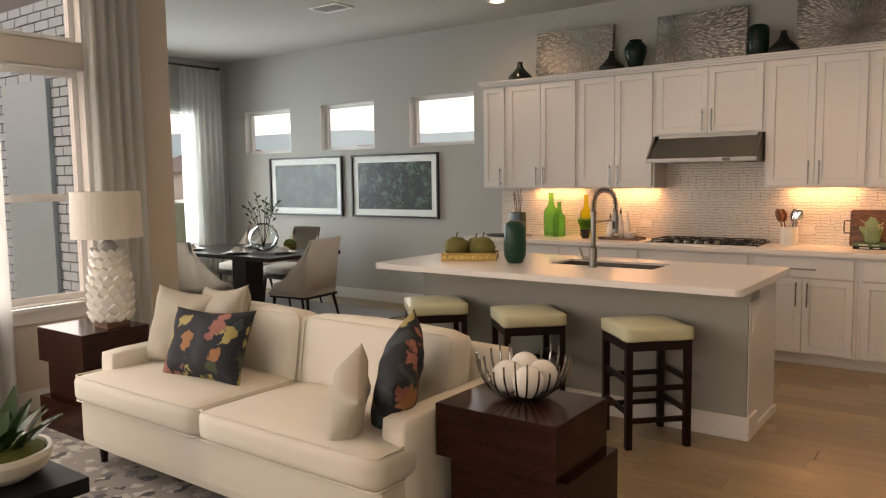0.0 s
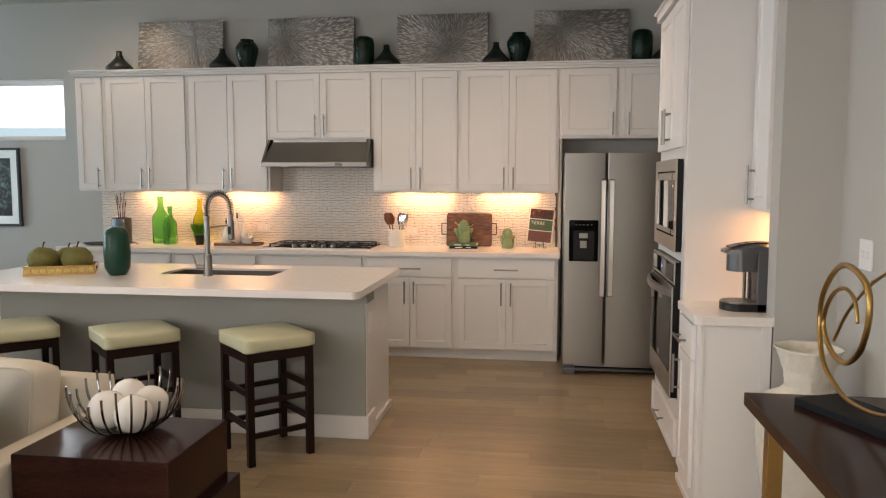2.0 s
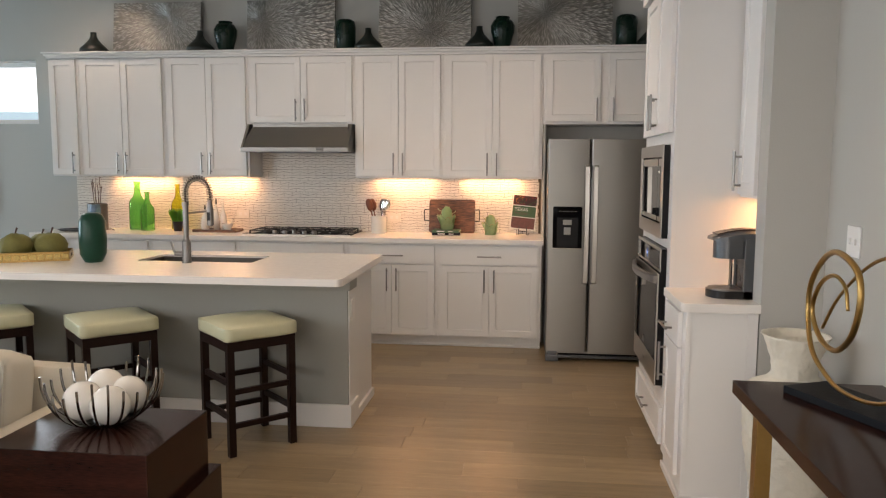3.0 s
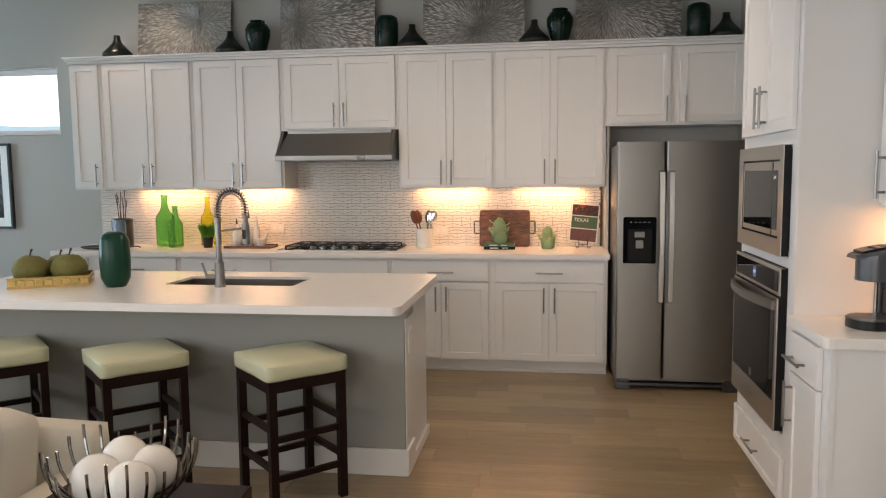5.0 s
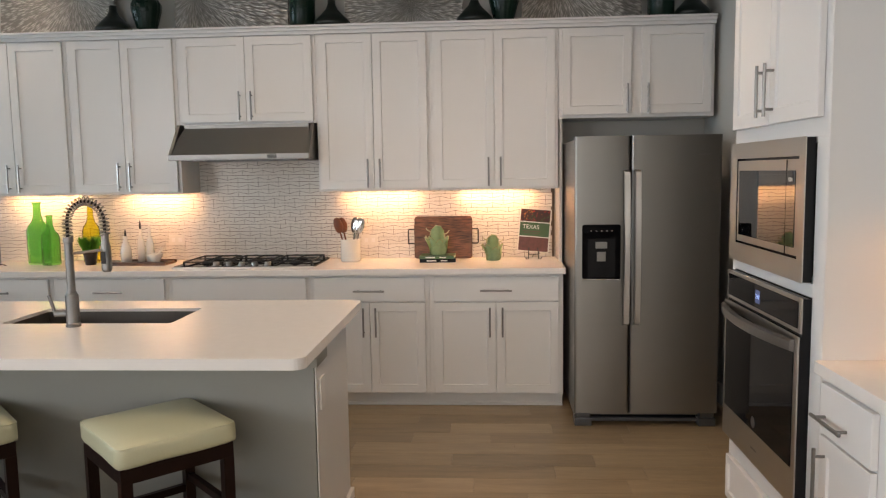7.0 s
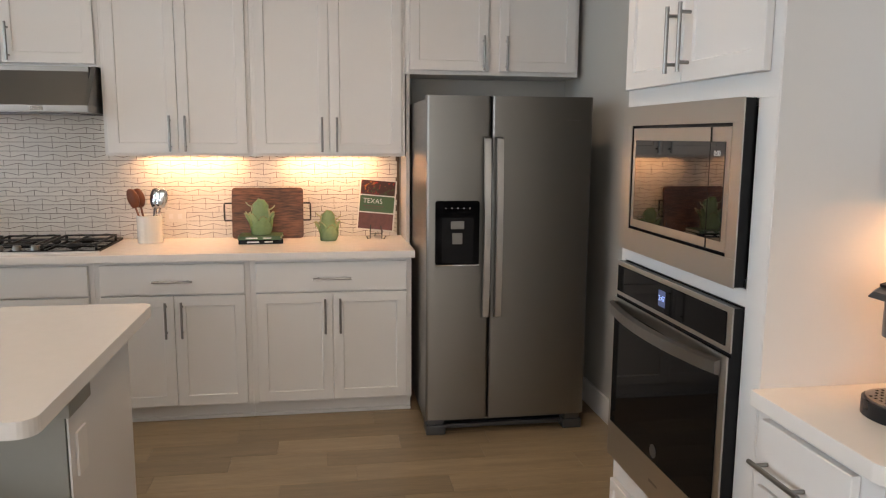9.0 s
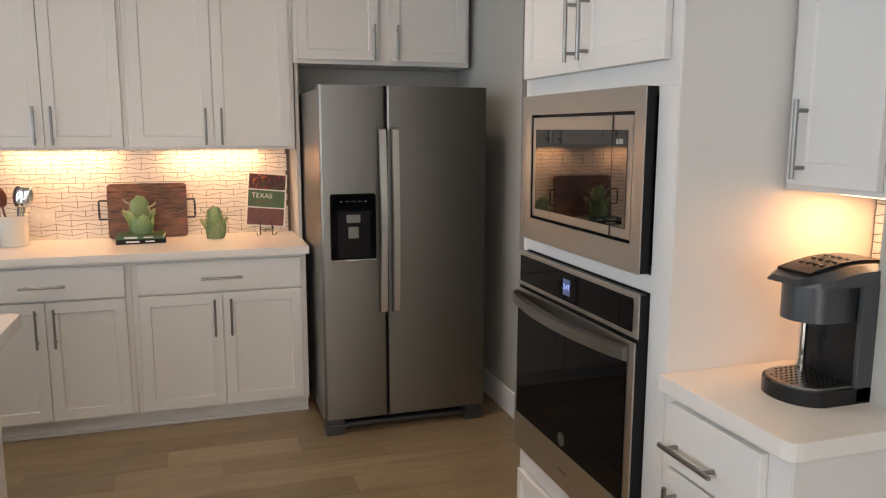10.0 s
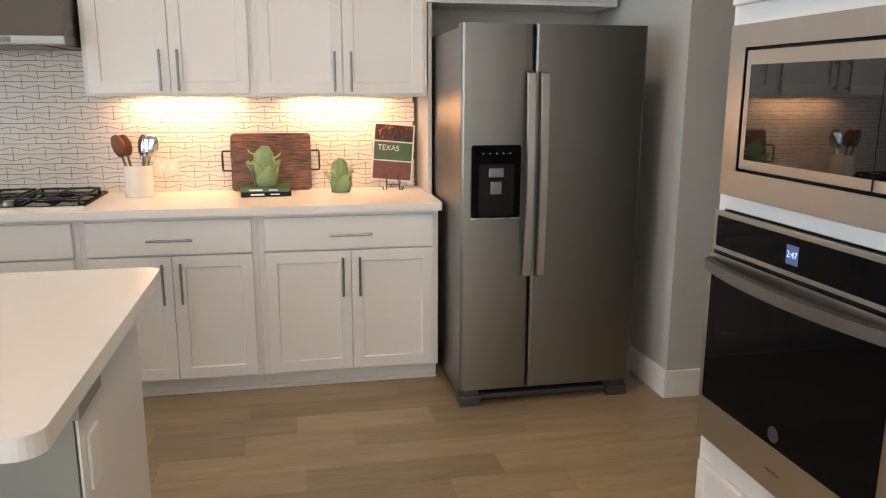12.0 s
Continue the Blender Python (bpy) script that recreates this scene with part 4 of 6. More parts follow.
part("slab", prism([(0.03, 0.0), (0.333, 0.0), (0.333, 0.147), (0.649, 0.147), (0.649, 0.449), (0.0, 0.449), (0.0, 0.03), (0.004, 0.012), (0.013, 0.003)], 0, 0.04, 0.003), "quartz", cc)
cu_ = thing("coffee_wall_cabinet", (0.893, 4.272, 1.365), "white single-door wall cabinet above the coffee maker", "kitchen cabinet", rz=-90)
part("body", boxes((0, 0.30, 0, 0.306, 0, UT - 1.365), bev=0.0015), "cabinet", cu_)
d = part("door", shaker(0.262, UT - 1.365 - 0.02, at=(0.026, -0.002, 0.014), rail=0.076, deep=0.008), "cabinet", cu_)
part("handle", pull(0.077, 0.124, 0.187, True, -0.022), "nickel", d, "brushed nickel bar pull")
part("cornice", boxes((0, 0.30, -0.042, 0.306, UT - 1.365, UT - 1.30), bev=0.004), "cabinet", cu_)
part("light_bar", boxes((0.03, 0.27, 0.13, 0.17, -0.012, -0.001)), "trim", cu_)
part("light_lens", boxes((0.04, 0.26, 0.135, 0.165, -0.0145, -0.0125)), "led", cu_)

# ---- island ----
isl = thing("kitchen_island", (-3.45, 4.62, 0), "long kitchen island with grey panelled sides under a white quartz top", "kitchen island")
IW = 2.315
part("front_panel", boxes((0, IW - 0.003, 0, 0.04, 0, 0.873), bev=0.002), "island", isl, "grey painted panel")
part("knee_wall", boxes((0, IW, 0.0405, 0.165, 0, 0.873)), "island", isl, "grey painted knee wall")
part("floor_panel", boxes((0, IW - 0.022, 0.166, 0.63, 0.02, 0.06)), "cabinet", isl)
part("back_panel", boxes((0, IW - 0.003, 0.631, 0.65, 0, 0.873), bev=0.002), "cabinet", isl)
part("end_panel", boxes((0, 0.02, 0.166, 0.63, 0, 0.873)), "cabinet", isl)
part("end_panel", boxes((IW - 0.024, IW - 0.003, 0.166, 0.63, 0, 0.873)), "cabinet", isl)
part("end_facing", boxes((IW + 0.0005, IW + 0.006, 0.002, 0.164, 0.136, 0.798), bev=0.001), "cabinet", isl, "white painted end of the knee wall")
part("cap_trim", boxes((-0.01, IW + 0.014, -0.014, -0.001, 0.80, 0.872), (IW + 0.0005, IW + 0.014, -0.001, 0.168, 0.80, 0.872), bev=0.003), "island", isl)
part("baseboard", boxes((-0.014, IW + 0.018, -0.018, -0.001, 0, 0.135), (IW + 0.0005, IW + 0.018, -0.001, 0.18, 0, 0.135), bev=0.004), "trim", isl, "white baseboard")
part("shoe_moulding", boxes((IW - 0.002, IW + 0.016, 0.181, 0.65, 0, 0.05), bev=0.004), "trim", isl)
for k in range(3):
    x0 = 0.10 + k * 0.72
    d = part("door", bm_turn(shaker(0.66, 0.72), Matrix.Translation((x0 + 0.66, 0.652, 0.13)) @ Matrix.Rotation(radians(180), 4, "Z")), "cabinet", isl)
ol = part("outlet", boxes((IW + 0.0065, IW + 0.014, 0.040, 0.115, 0.62, 0.74), bev=0.002), "trim", isl, "white outlet plate")
for (sx0, sx1, sy0, sy1, nm) in ((-2.54, -1.80, 4.89, 5.24, "x"),):
    # worktop in four pieces joined round the sink hole, corner rounded
    x0, x1, y0, y1 = -3.66, -1.09, 4.29, 5.45
    bm = bmesh.new()
    outer = rounded(x0, x1, y0, y1, 0.045, 6)
    inner = rounded(sx0, sx1, sy0, sy1, 0.02, 6)
    lo_o = [bm.verts.new((x, y, CT - 0.04)) for x, y in outer]
    hi_o = [bm.verts.new((x, y, CT)) for x, y in outer]
    lo_i = [bm.verts.new((x, y, CT - 0.014)) for x, y in inner]
    hi_i = [bm.verts.new((x, y, CT)) for x, y in inner]
    k = len(outer)
    for i in range(k):
        j = (i + 1) % k
        bm.faces.new((lo_o[i], lo_o[j], hi_o[j], hi_o[i]))
        bm.faces.new((hi_o[i], hi_o[j], hi_i[j], hi_i[i]))
        bm.faces.new((hi_i[i], hi_i[j], lo_i[j], lo_i[i]))
        bm.faces.new((lo_i[i], lo_i[j], lo_o[j], lo_o[i]))
    tagged(part("island_countertop", bm, "quartz"), "white quartz island top with rounded corners and a sink cut-out", "countertop")
    sk = thing("sink", (sx0, sy0, CT - 0.24), "undermounted stainless sink basin in the island", "sink")
    w, d, t = sx1 - sx0, sy1 - sy0, 0.003
    part("basin", boxes((0, w, 0, d, 0, t), (-0.004, 0.0, -0.004, d, 0, 0.225), (w, w + 0.004, -0.004, d, 0, 0.225), (0, w, -0.004, 0, 0, 0.225), (0, w, d, d + 0.004, 0, 0.225)), "steel_basin", sk)
    part("drain", lathe([(0.045, t), (0.045, t + 0.003), (0.0, t + 0.004)], 20, (w / 2, d * 0.6, 0)), "chrome", sk)
# the spring faucet
fa = thing("faucet", (-2.185, 4.83, CT), "brushed nickel spring kitchen faucet on the island top", "faucet")
part("base_body", lathe([(0.030, 0), (0.030, 0.008), (0.026, 0.014), (0.026, 0.13), (0.020, 0.14), (0.0165, 0.15), (0.0165, 0.345), (0.020, 0.35), (0.020, 0.37), (0.0, 0.371)], 24), "nickel", fa, smooth=False)
hs = tube([(-0.02, 0, 0.055), (-0.075, 0, 0.055)], 0.013, 12)
tube([(-0.075, 0, 0.055), (-0.098, 0.0, 0.13)], 0.007, 10, hs)
part("side_lever", hs, "nickel", fa)
arcp = [(0, 0, 0.36)] + [(0.075 - 0.075 * math.cos(math.pi * k / 16), 0.012 * k / 16, 0.43 + 0.085 * math.sin(math.pi * k / 16)) for k in range(17)] + [(0.15, 0.012, 0.37)]
part("hose", tube(arcp, 0.0065, 8), "plastic_dark", fa)
ap = [Vector(p) for p in arcp]
seglen = [(b - a).length for a, b in zip(ap, ap[1:])]
tot = sum(seglen)
coil = []
turns, n = 26, 26 * 12
for i in range(n + 1):
    s = tot * i / n
    j = 0
    while j < len(seglen) - 1 and s > seglen[j]:
        s -= seglen[j]
        j += 1
    p = ap[j].lerp(ap[j + 1], min(1, s / seglen[j]))
    d = (ap[j + 1] - ap[j]).normalized()
    u = Vector((0, 1, 0))
    v = d.cross(u).normalized()
    a = 2 * math.pi * turns * i / n
    coil.append(p + u * math.cos(a) * 0.0175 + v * math.sin(a) * 0.0175)
part("spring", tube(coil, 0.0031, 6), "nickel", fa)
part("holder_arm", tube([(0, 0, 0.30), (0.13, 0.01, 0.315)], 0.006, 8), "nickel", fa)
part("spray_head", lathe([(0.014, 0), (0.021, 0.01), (0.020, 0.10), (0.014, 0.13), (0.014, 0.16)], 18, (0.15, 0.012, 0.225)), "nickel", fa)
part("spray_button", boxes((0.14, 0.158, -0.014, -0.006, 0.26, 0.31), bev=0.002), "plastic_dark", fa)

# vase, tray and fruit on the island
bg = thing("blue_grey_jar", (-4.02, 6.90, CT), "blue-grey patterned glass jar beside the pewter vase", "jar")
part("jar_body", lathe([(0, 0), (0.042, 0), (0.046, 0.01), (0.046, 0.20), (0.040, 0.22), (0.040, 0.235), (0.036, 0.235), (0.036, 0.02), (0, 0.015)], 28), "pewterblue", bg)
gv = thing("green_vase", (-2.77, 4.80, CT), "frosted dark green pillow-shaped glass vase on the island", "vase")
part("vase_body", lathe([(0.0, 0.0), (0.050, 0.0), (0.062, 0.02), (0.076, 0.05), (0.080, 0.14), (0.076, 0.25), (0.060, 0.285), (0.035, 0.30), (0.030, 0.30), (0.030, 0.30)], 36, ribs=18, rib=0.012), "green_frost", gv, smooth=True)


def gold_tray(x, y, w, d, rz, label):
    t = thing("gold_tray", (x, y, CT), label, "tray", "gold trays", rz)
    part("tray_base", boxes((-w / 2, w / 2, -d / 2, d / 2, 0.0, 0.006)), "gold", t)
    part("tray_rim", boxes((-w / 2 - 0.004, w / 2 + 0.004, -d / 2 - 0.004, -d / 2 - 0.0005, 0.05, 0.058), (-w / 2 - 0.004, w / 2 + 0.004, -d / 2 - 0.004, -d / 2 - 0.0005, 0.0, 0.008), (-w / 2, w / 2, -d / 2, -d / 2 + 0.006, 0.006, 0.05), (-w / 2, w / 2, d / 2 - 0.006, d / 2, 0.006, 0.05), (-w / 2, -w / 2 + 0.006, -d / 2 + 0.006, d / 2 - 0.006, 0.006, 0.05), (w / 2 - 0.006, w / 2, -d / 2 + 0.006, d / 2 - 0.006, 0.006, 0.05), bev=0.0015), "goldmatte", t)
    for k in range(9):
        bx = -w / 2 + w * (k + 0.5) / 9
        part("pane_cell", boxes((bx - w / 22, bx + w / 22, -d / 2 - 0.003, -d / 2, 0.012, 0.044), bev=0.002), "gold", t)
    for q in (-1, 1):
        part("tray_handle", boxes((q * w / 2 - 0.002, q * w / 2 + 0.004, -0.03, 0.03, 0.018, 0.036), bev=0.002), "espresso", t)
    return t


gold_tray(-3.19, 4.86, 0.40, 0.30, 28, "square gold tray with a cell-patterned rim that holds green fruit")
for k, (x, y, s) in enumerate(((-3.28, 4.80, 1.0), (-3.09, 4.87, 1.0), (-3.22, 4.97, 0.9))):
    fru = thing("green_fruit", (x, y, CT + 0.006), "bumpy olive green decorative fruit with a stem, in a gold tray", "decorative fruit", "green fruit")
    bm = lathe([(0.0, 0.0), (0.045, 0.006), (0.085, 0.045), (0.095, 0.085), (0.080, 0.125), (0.050, 0.150), (0.020, 0.160), (0.0, 0.158)], 26)
    for v in bm.verts:
        v.co *= s * (1 + 0.05 * noise.noise(v.co * 40 + Vector((k * 5, 0, 0))))
    part("flesh", bm, "olive", fru, smooth=True)
    part("stem", tube([(0, 0, 0.15 * s), (0.004, 0, 0.17 * s), (0.012, 0.004, 0.195 * s)], 0.006, 7, taper=[1, 0.7, 1.1]), "twig", fru)

# bar stools
def stool(place, rz):
    s = thing("bar_stool", place, "backless counter stool, cream leather seat on dark wood legs", "stool", "island stools", rz)
    a, L = 0.172, 0.60
    part("seat", soft(0.402, 0.402, 0.080, r=0.018, puff=0.018, cuts=9, wobble=0.0022, place=(0, 0, L + 0.044)), "leather", s, "padded cream leather", smooth=True)
    part("seat_piping", tube([(x, y, L + 0.075) for x, y in rounded(-0.198, 0.198, -0.198, 0.198, 0.022)], 0.0028, 6, closed=True), "leather", s, "cream leather welt")
    part("seat_apron", boxes((-0.19, 0.19, -0.19, 0.19, L - 0.045, L + 0.008), bev=0.003), "stoolwood", s)
    for qx in (-1, 1):
        for qy in (-1, 1):
            part("leg", boxes((qx * a - 0.0185, qx * a + 0.0185, qy * a - 0.0185, qy * a + 0.0185, 0, L - 0.044), bev=0.003), "stoolwood", s)
    e = a - 0.0185
    for z, ys in ((0.16, (-1, 1)), (0.34, (-1, 1))):
        for q in ys:
            part("stretcher", boxes((-e, e, q * a - 0.011, q * a + 0.011, z - 0.014, z + 0.014), bev=0.002), "stoolwood", s)
            part("stretcher", boxes((q * a - 0.011, q * a + 0.011, -e, e, z + 0.03, z + 0.058), bev=0.002), "stoolwood", s)
    return s


s1 = stool((-1.63, 4.35, 0), 45)
copy_thing(s1, pose(-2.40, 4.33, 0, 0, 0, 45))
copy_thing(s1, pose(-3.13, 4.33, 0, 0, 0, 45))


# ---- sofa ----
sofa = thing("sofa", (-2.87, 2.70, 0), "ivory linen two-cushion sofa with piped T cushions and dark legs", "sofa")
SW = 2.16
part("base", soft(SW - 0.02, 0.90, 0.26, r=0.02, cuts=5, place=(0, -0.01, 0.25)), "linen", sofa)
for q in (-1, 1):
    part("armrest", soft(0.13, 0.80, 0.44, r=0.022, puff=0.006, cuts=7, place=(q * (SW / 2 - 0.065), 0.07, 0.385)), "linen", sofa, smooth=True)
    part("seat_cushion", soft(SW / 2 - 0.005, 0.66, 0.15, r=0.045, puff=0.02, cuts=9, place=(q * SW / 4, -0.17, 0.435)), "linen", sofa, smooth=True)
    part("back_cushion", soft(SW / 2 - 0.135, 0.19, 0.41, r=0.05, puff=0.02, cuts=9, place=(q * (SW / 4 - 0.063), 0.22, 0.625), rot=(-9, 0, 0)), "linen", sofa, smooth=True)
    hx, hy = (SW / 2 - 0.005) / 2 - 0.012, 0.33 - 0.012
    for z in (0.435 + 0.064, 0.435 - 0.064):
        ol_ = rounded(q * SW / 4 - hx, q * SW / 4 + hx, -0.17 - hy, -0.17 + hy, 0.03, 4)
        part("piping", tube([(x, y, z + (0.004 if z > 0.45 else 0)) for x, y in ol_], 0.0045, 6, closed=True), "linen", sofa)
    bx, bz = (SW / 2 - 0.135) / 2 - 0.013, 0.205 - 0.013
    tl = Euler((radians(-9), 0, 0)).to_matrix()
    ol_ = rounded(-bx, bx, -bz, bz, 0.04, 4)
    part("piping", tube([tl @ Vector((x, -0.088, z)) + Vector((q * (SW / 4 - 0.063), 0.22, 0.625)) for x, z in ol_], 0.0045, 6, closed=True), "linen", sofa)
part("back_frame", soft(SW - 0.01, 0.13, 0.58, r=0.03, cuts=6, place=(0, 0.40, 0.46), rot=(-4, 0, 0)), "linen", sofa, smooth=True)
for x in (-SW / 2 + 0.08, SW / 2 - 0.08):
    for y in (-0.38, 0.38):
        part("leg", lathe([(0.016, 0), (0.026, 0.125)], 12, (x, y, 0)), "stoolwood", sofa, "tapered dark wood leg")


def pillow(place, w, h, t, rot, mat, label, back=None):
    p = tagged(part("throw_pillow", pillow_shape(w, h, t, rot, seed=place[0] * 7, wobble=0.010 if mat == "linen_tan" else 0.007), mat, smooth=True), label, "pillow", "sofa pillows")
    p.matrix_basis = pose(*place)
    return p


pillow((-3.66, 2.72, 0.70), 0.46, 0.44, 0.20, (-18, 4, 18), "linen_tan", "crumpled tan linen throw pillow on the sofa")
pillow((-3.47, 2.80, 0.71), 0.46, 0.46, 0.18, (-16, -6, -8), "linen_tan", "tan linen throw pillow against the sofa back")
pillow((-3.28, 2.58, 0.675), 0.56, 0.38, 0.16, (-22, -2, 6), "floral", "dark floral lumbar pillow on the sofa")
pillow((-2.02, 2.60, 0.66), 0.47, 0.42, 0.17, (-14, 27, -62), "floral", "dark navy floral pillow leaning on the sofa arm")
pillow((-2.10, 2.38, 0.625), 0.36, 0.32, 0.14, (-20, 24, -50), "linen_tan", "small pleated tan pillow leaning on the floral one")


def stacked_table(name_place, w, d, label):
    """Side table of three offset solid blocks."""
    TT = 0.64
    t = thing("stacked_side_table", name_place, label, "side table", "side tables")
    part("top_block", boxes((0, w, 0, d, 0.43, TT), bev=0.004), "espresso", t)
    part("middle_block", boxes((0.05, w + 0.03, 0.03, d + 0.04, 0.21, 0.429), bev=0.004), "espresso", t)
    part("foot_block", boxes((0.0, w, -0.01, d, 0.0, 0.209), bev=0.004), "espresso", t)
    return t


stacked_table((-1.775, 2.535, 0), 0.53, 0.43, "dark side table of offset stacked blocks under a wire bowl")
stacked_table((-4.78, 2.43, 0), 0.53, 0.43, "dark espresso side table of stacked blocks under a table lamp")

# wire bowl with white balls
wb = thing("wire_bowl", (-1.53, 2.80, 0.64), "chrome wire bowl of curved spikes on the dark side table", "bowl")
for k in range(26):
    a = 2 * math.pi * k / 26
    long = 1.0 + 0.16 * math.sin(5 * a + 1)
    ps = []
    for i in range(9):
        u = i / 8
        r = 0.03 + 0.158 * math.sin(u * math.pi / 2) ** 0.85
        ps.append((r * math.cos(a), r * math.sin(a), 0.006 + 0.155 * long * u ** 1.75))
    part("wire", tube(ps, 0.0042, 6), "darkchrome", wb)
part("ring", tube([(0.035 * math.cos(2 * math.pi * k / 20), 0.035 * math.sin(2 * math.pi * k / 20), 0.006) for k in range(20)], 0.005, 6, closed=True), "chrome", wb)
for x, y, z, r in ((-0.060, -0.024, 0.080, 0.066), (0.050, -0.050, 0.078, 0.064), (0.050, 0.062, 0.080, 0.064), (-0.030, 0.062, 0.104, 0.062)):
    bl = thing("ceramic_ball", (-1.53 + x, 2.80 + y, 0.64 + z - r), "glossy white ceramic ball in the wire bowl", "decorative ball", "ceramic balls")
    part("shell", lathe([(0.0 if i in (0, 12) else r * math.sin(math.pi * i / 12), r - r * math.cos(math.pi * i / 12)) for i in range(13)], 24), "ceramic", bl, smooth=True)

# table lamp
lm = thing("table_lamp", (-4.39, 2.70, 0.64), "white scale-textured ceramic table lamp with a linen drum shade", "lamp")
part("plinth", boxes((-0.075, 0.075, -0.075, 0.075, 0, 0.035), bev=0.004), "board", lm, "square wooden foot")
part("lamp_body", lathe([(0.085, 0.036), (0.115, 0.10), (0.118, 0.22), (0.105, 0.34), (0.085, 0.44), (0.045, 0.51), (0.02, 0.53)], 30), "ceramic", lm, smooth=True)
for r in range(8):
    for c in range(13):
        z = 0.07 + r * 0.055
        rad = 0.121 if z < 0.25 else 0.121 - (z - 0.25) * 0.17
        a = 2 * math.pi * (c + 0.5 * (r % 2)) / 13
        sc = boxes((-0.026, 0.026, -0.010, 0.012, -0.026, 0.026), bev=0.010)
        part("scale", bm_turn(sc, Matrix.Rotation(a, 4, "Z") @ Matrix.Translation((0, -rad, z)) @ Matrix.Rotation(radians(22), 4, "X") @ Matrix.Rotation(radians(45), 4, "Y")), "ceramic", lm)
part("stem", tube([(0, 0, 0.52), (0, 0, 0.66)], 0.007, 8), "nickel", lm)
part("shade", lathe([(0.205, 0.545), (0.197, 0.825), (0.194, 0.825), (0.202, 0.545), (0.205, 0.545)], 40), "shade", lm, smooth=False)
part("shade_spider", tube([(-0.19, 0, 0.77), (0.19, 0, 0.77)], 0.003, 6), "nickel", lm)

# coffee table and planter
ctb = thing("coffee_table", (-3.35, 1.02, 0), "low dark slate coffee table on the rug", "coffee table")
part("tabletop", boxes((-0.35, 0.62, -0.35, 0.62, 0.36, 0.42), bev=0.004), "slate", ctb)
for x in (-0.28, 0.52):
    for y in (-0.28, 0.52):
        part("leg", boxes((x - 0.03, x + 0.03, y - 0.03, y + 0.03, 0, 0.359), bev=0.003), "slate", ctb)
pp = thing("planter", (-3.03, 1.44, 0.42), "low ribbed white planter with succulents and twigs on a table", "planter")
part("pot", lathe([(0.13, 0), (0.175, 0.03), (0.20, 0.08), (0.195, 0.10), (0.18, 0.10), (0.178, 0.075), (0.0, 0.075)], 48, ribs=40, rib=0.01), "vasecrust", pp)
part("moss_bed", lathe([(0.176, 0.076), (0.17, 0.095), (0.10, 0.115), (0.0, 0.12)], 24), "moss", pp)
rl = random.Random(8)
for k in range(26):
    a, r0 = rl.uniform(0, 6.28), rl.uniform(0.02, 0.13)
    L, lean = rl.uniform(0.12, 0.24), rl.uniform(0.15, 0.7)
    base = Vector((r0 * math.cos(a), r0 * math.sin(a), 0.10))
    dr_ = Vector((math.cos(a) * lean, math.sin(a) * lean, 1)).normalized()
    bm = bmesh.new()
    side = Vector((-math.sin(a), math.cos(a), 0))
    prev = None
    for i in range(7):
        u = i / 6
        c = base + dr_ * L * u + Vector((math.cos(a), math.sin(a), -0.5)) * (0.06 * u * u)
        w = 0.028 * math.sin(math.pi * min(0.98, 0.15 + 0.85 * u)) + 0.001
        ring = [bm.verts.new(c - side * w), bm.verts.new(c + Vector((0, 0, -0.006))), bm.verts.new(c + side * w)]
        if prev:
            bm.faces.new((prev[0], prev[1], ring[1], ring[0]))
            bm.faces.new((prev[1], prev[2], ring[2], ring[1]))
        prev = ring
    part("leaf_blade", bm, "leaf", pp, smooth=True)
for k in range(7):
    a = rl.uniform(0, 6.28)
    ps = [(0.05 * math.cos(a) * i / 2 + rl.uniform(-0.01, 0.01), 0.05 * math.sin(a) * i / 2 + rl.uniform(-0.01, 0.01), 0.10 + 0.075 * i) for i in range(6)]
    part("twig", tube(ps, 0.004, 5, taper=[1, 0.9, 0.8, 0.7, 0.6, 0.4]), "twig", pp)
tagged(part("living_rug", boxes((-4.75, -1.9, -0.9, 2.95, 0.002, 0.014)), "rug"), "abstract grey and cream patterned rug under the sofa", "rug")
tagged(part("dining_rug", boxes((-8.7, -5.30, 4.3, 6.75, 0.002, 0.012)), material("plain_grey_rug", (0.26, 0.26, 0.26), 1.0, vary=0.1, bump=0.6, bump_scale=200)), "plain grey rug under the dining table", "rug")

# ---- console by the east wall ----
cn = thing("console_table", (0.60, 1.15, 0), "dark espresso console table with gold legs against the wall", "console table")
part("tabletop", boxes((0, 0.50, 0, 2.02, 0.715, 0.76), bev=0.003), "espresso", cn)
for y in (0.12, 1.86):
    for x in (0.06, 0.42):
        part("leg", boxes((x - 0.025, x + 0.025, y - 0.025, y + 0.025, 0, 0.714), bev=0.002), "goldmatte", cn, "antique gold leg")
    part("cross_bar", boxes((0.085, 0.395, y - 0.02, y + 0.02, 0.0, 0.04), bev=0.002), "goldmatte", cn)
sc_ = thing("ring_sculpture", (0.86, 2.855, 0.76), "looping antique gold ring sculpture on a black base, on the console", "sculpture")
part("base_block", bm_turn(boxes((-0.09, 0.09, -0.26, 0.22, 0, 0.025), bev=0.003), pose(0.04, 0.02, 0, 0, 0, 24)), "slate", sc_, "black base")
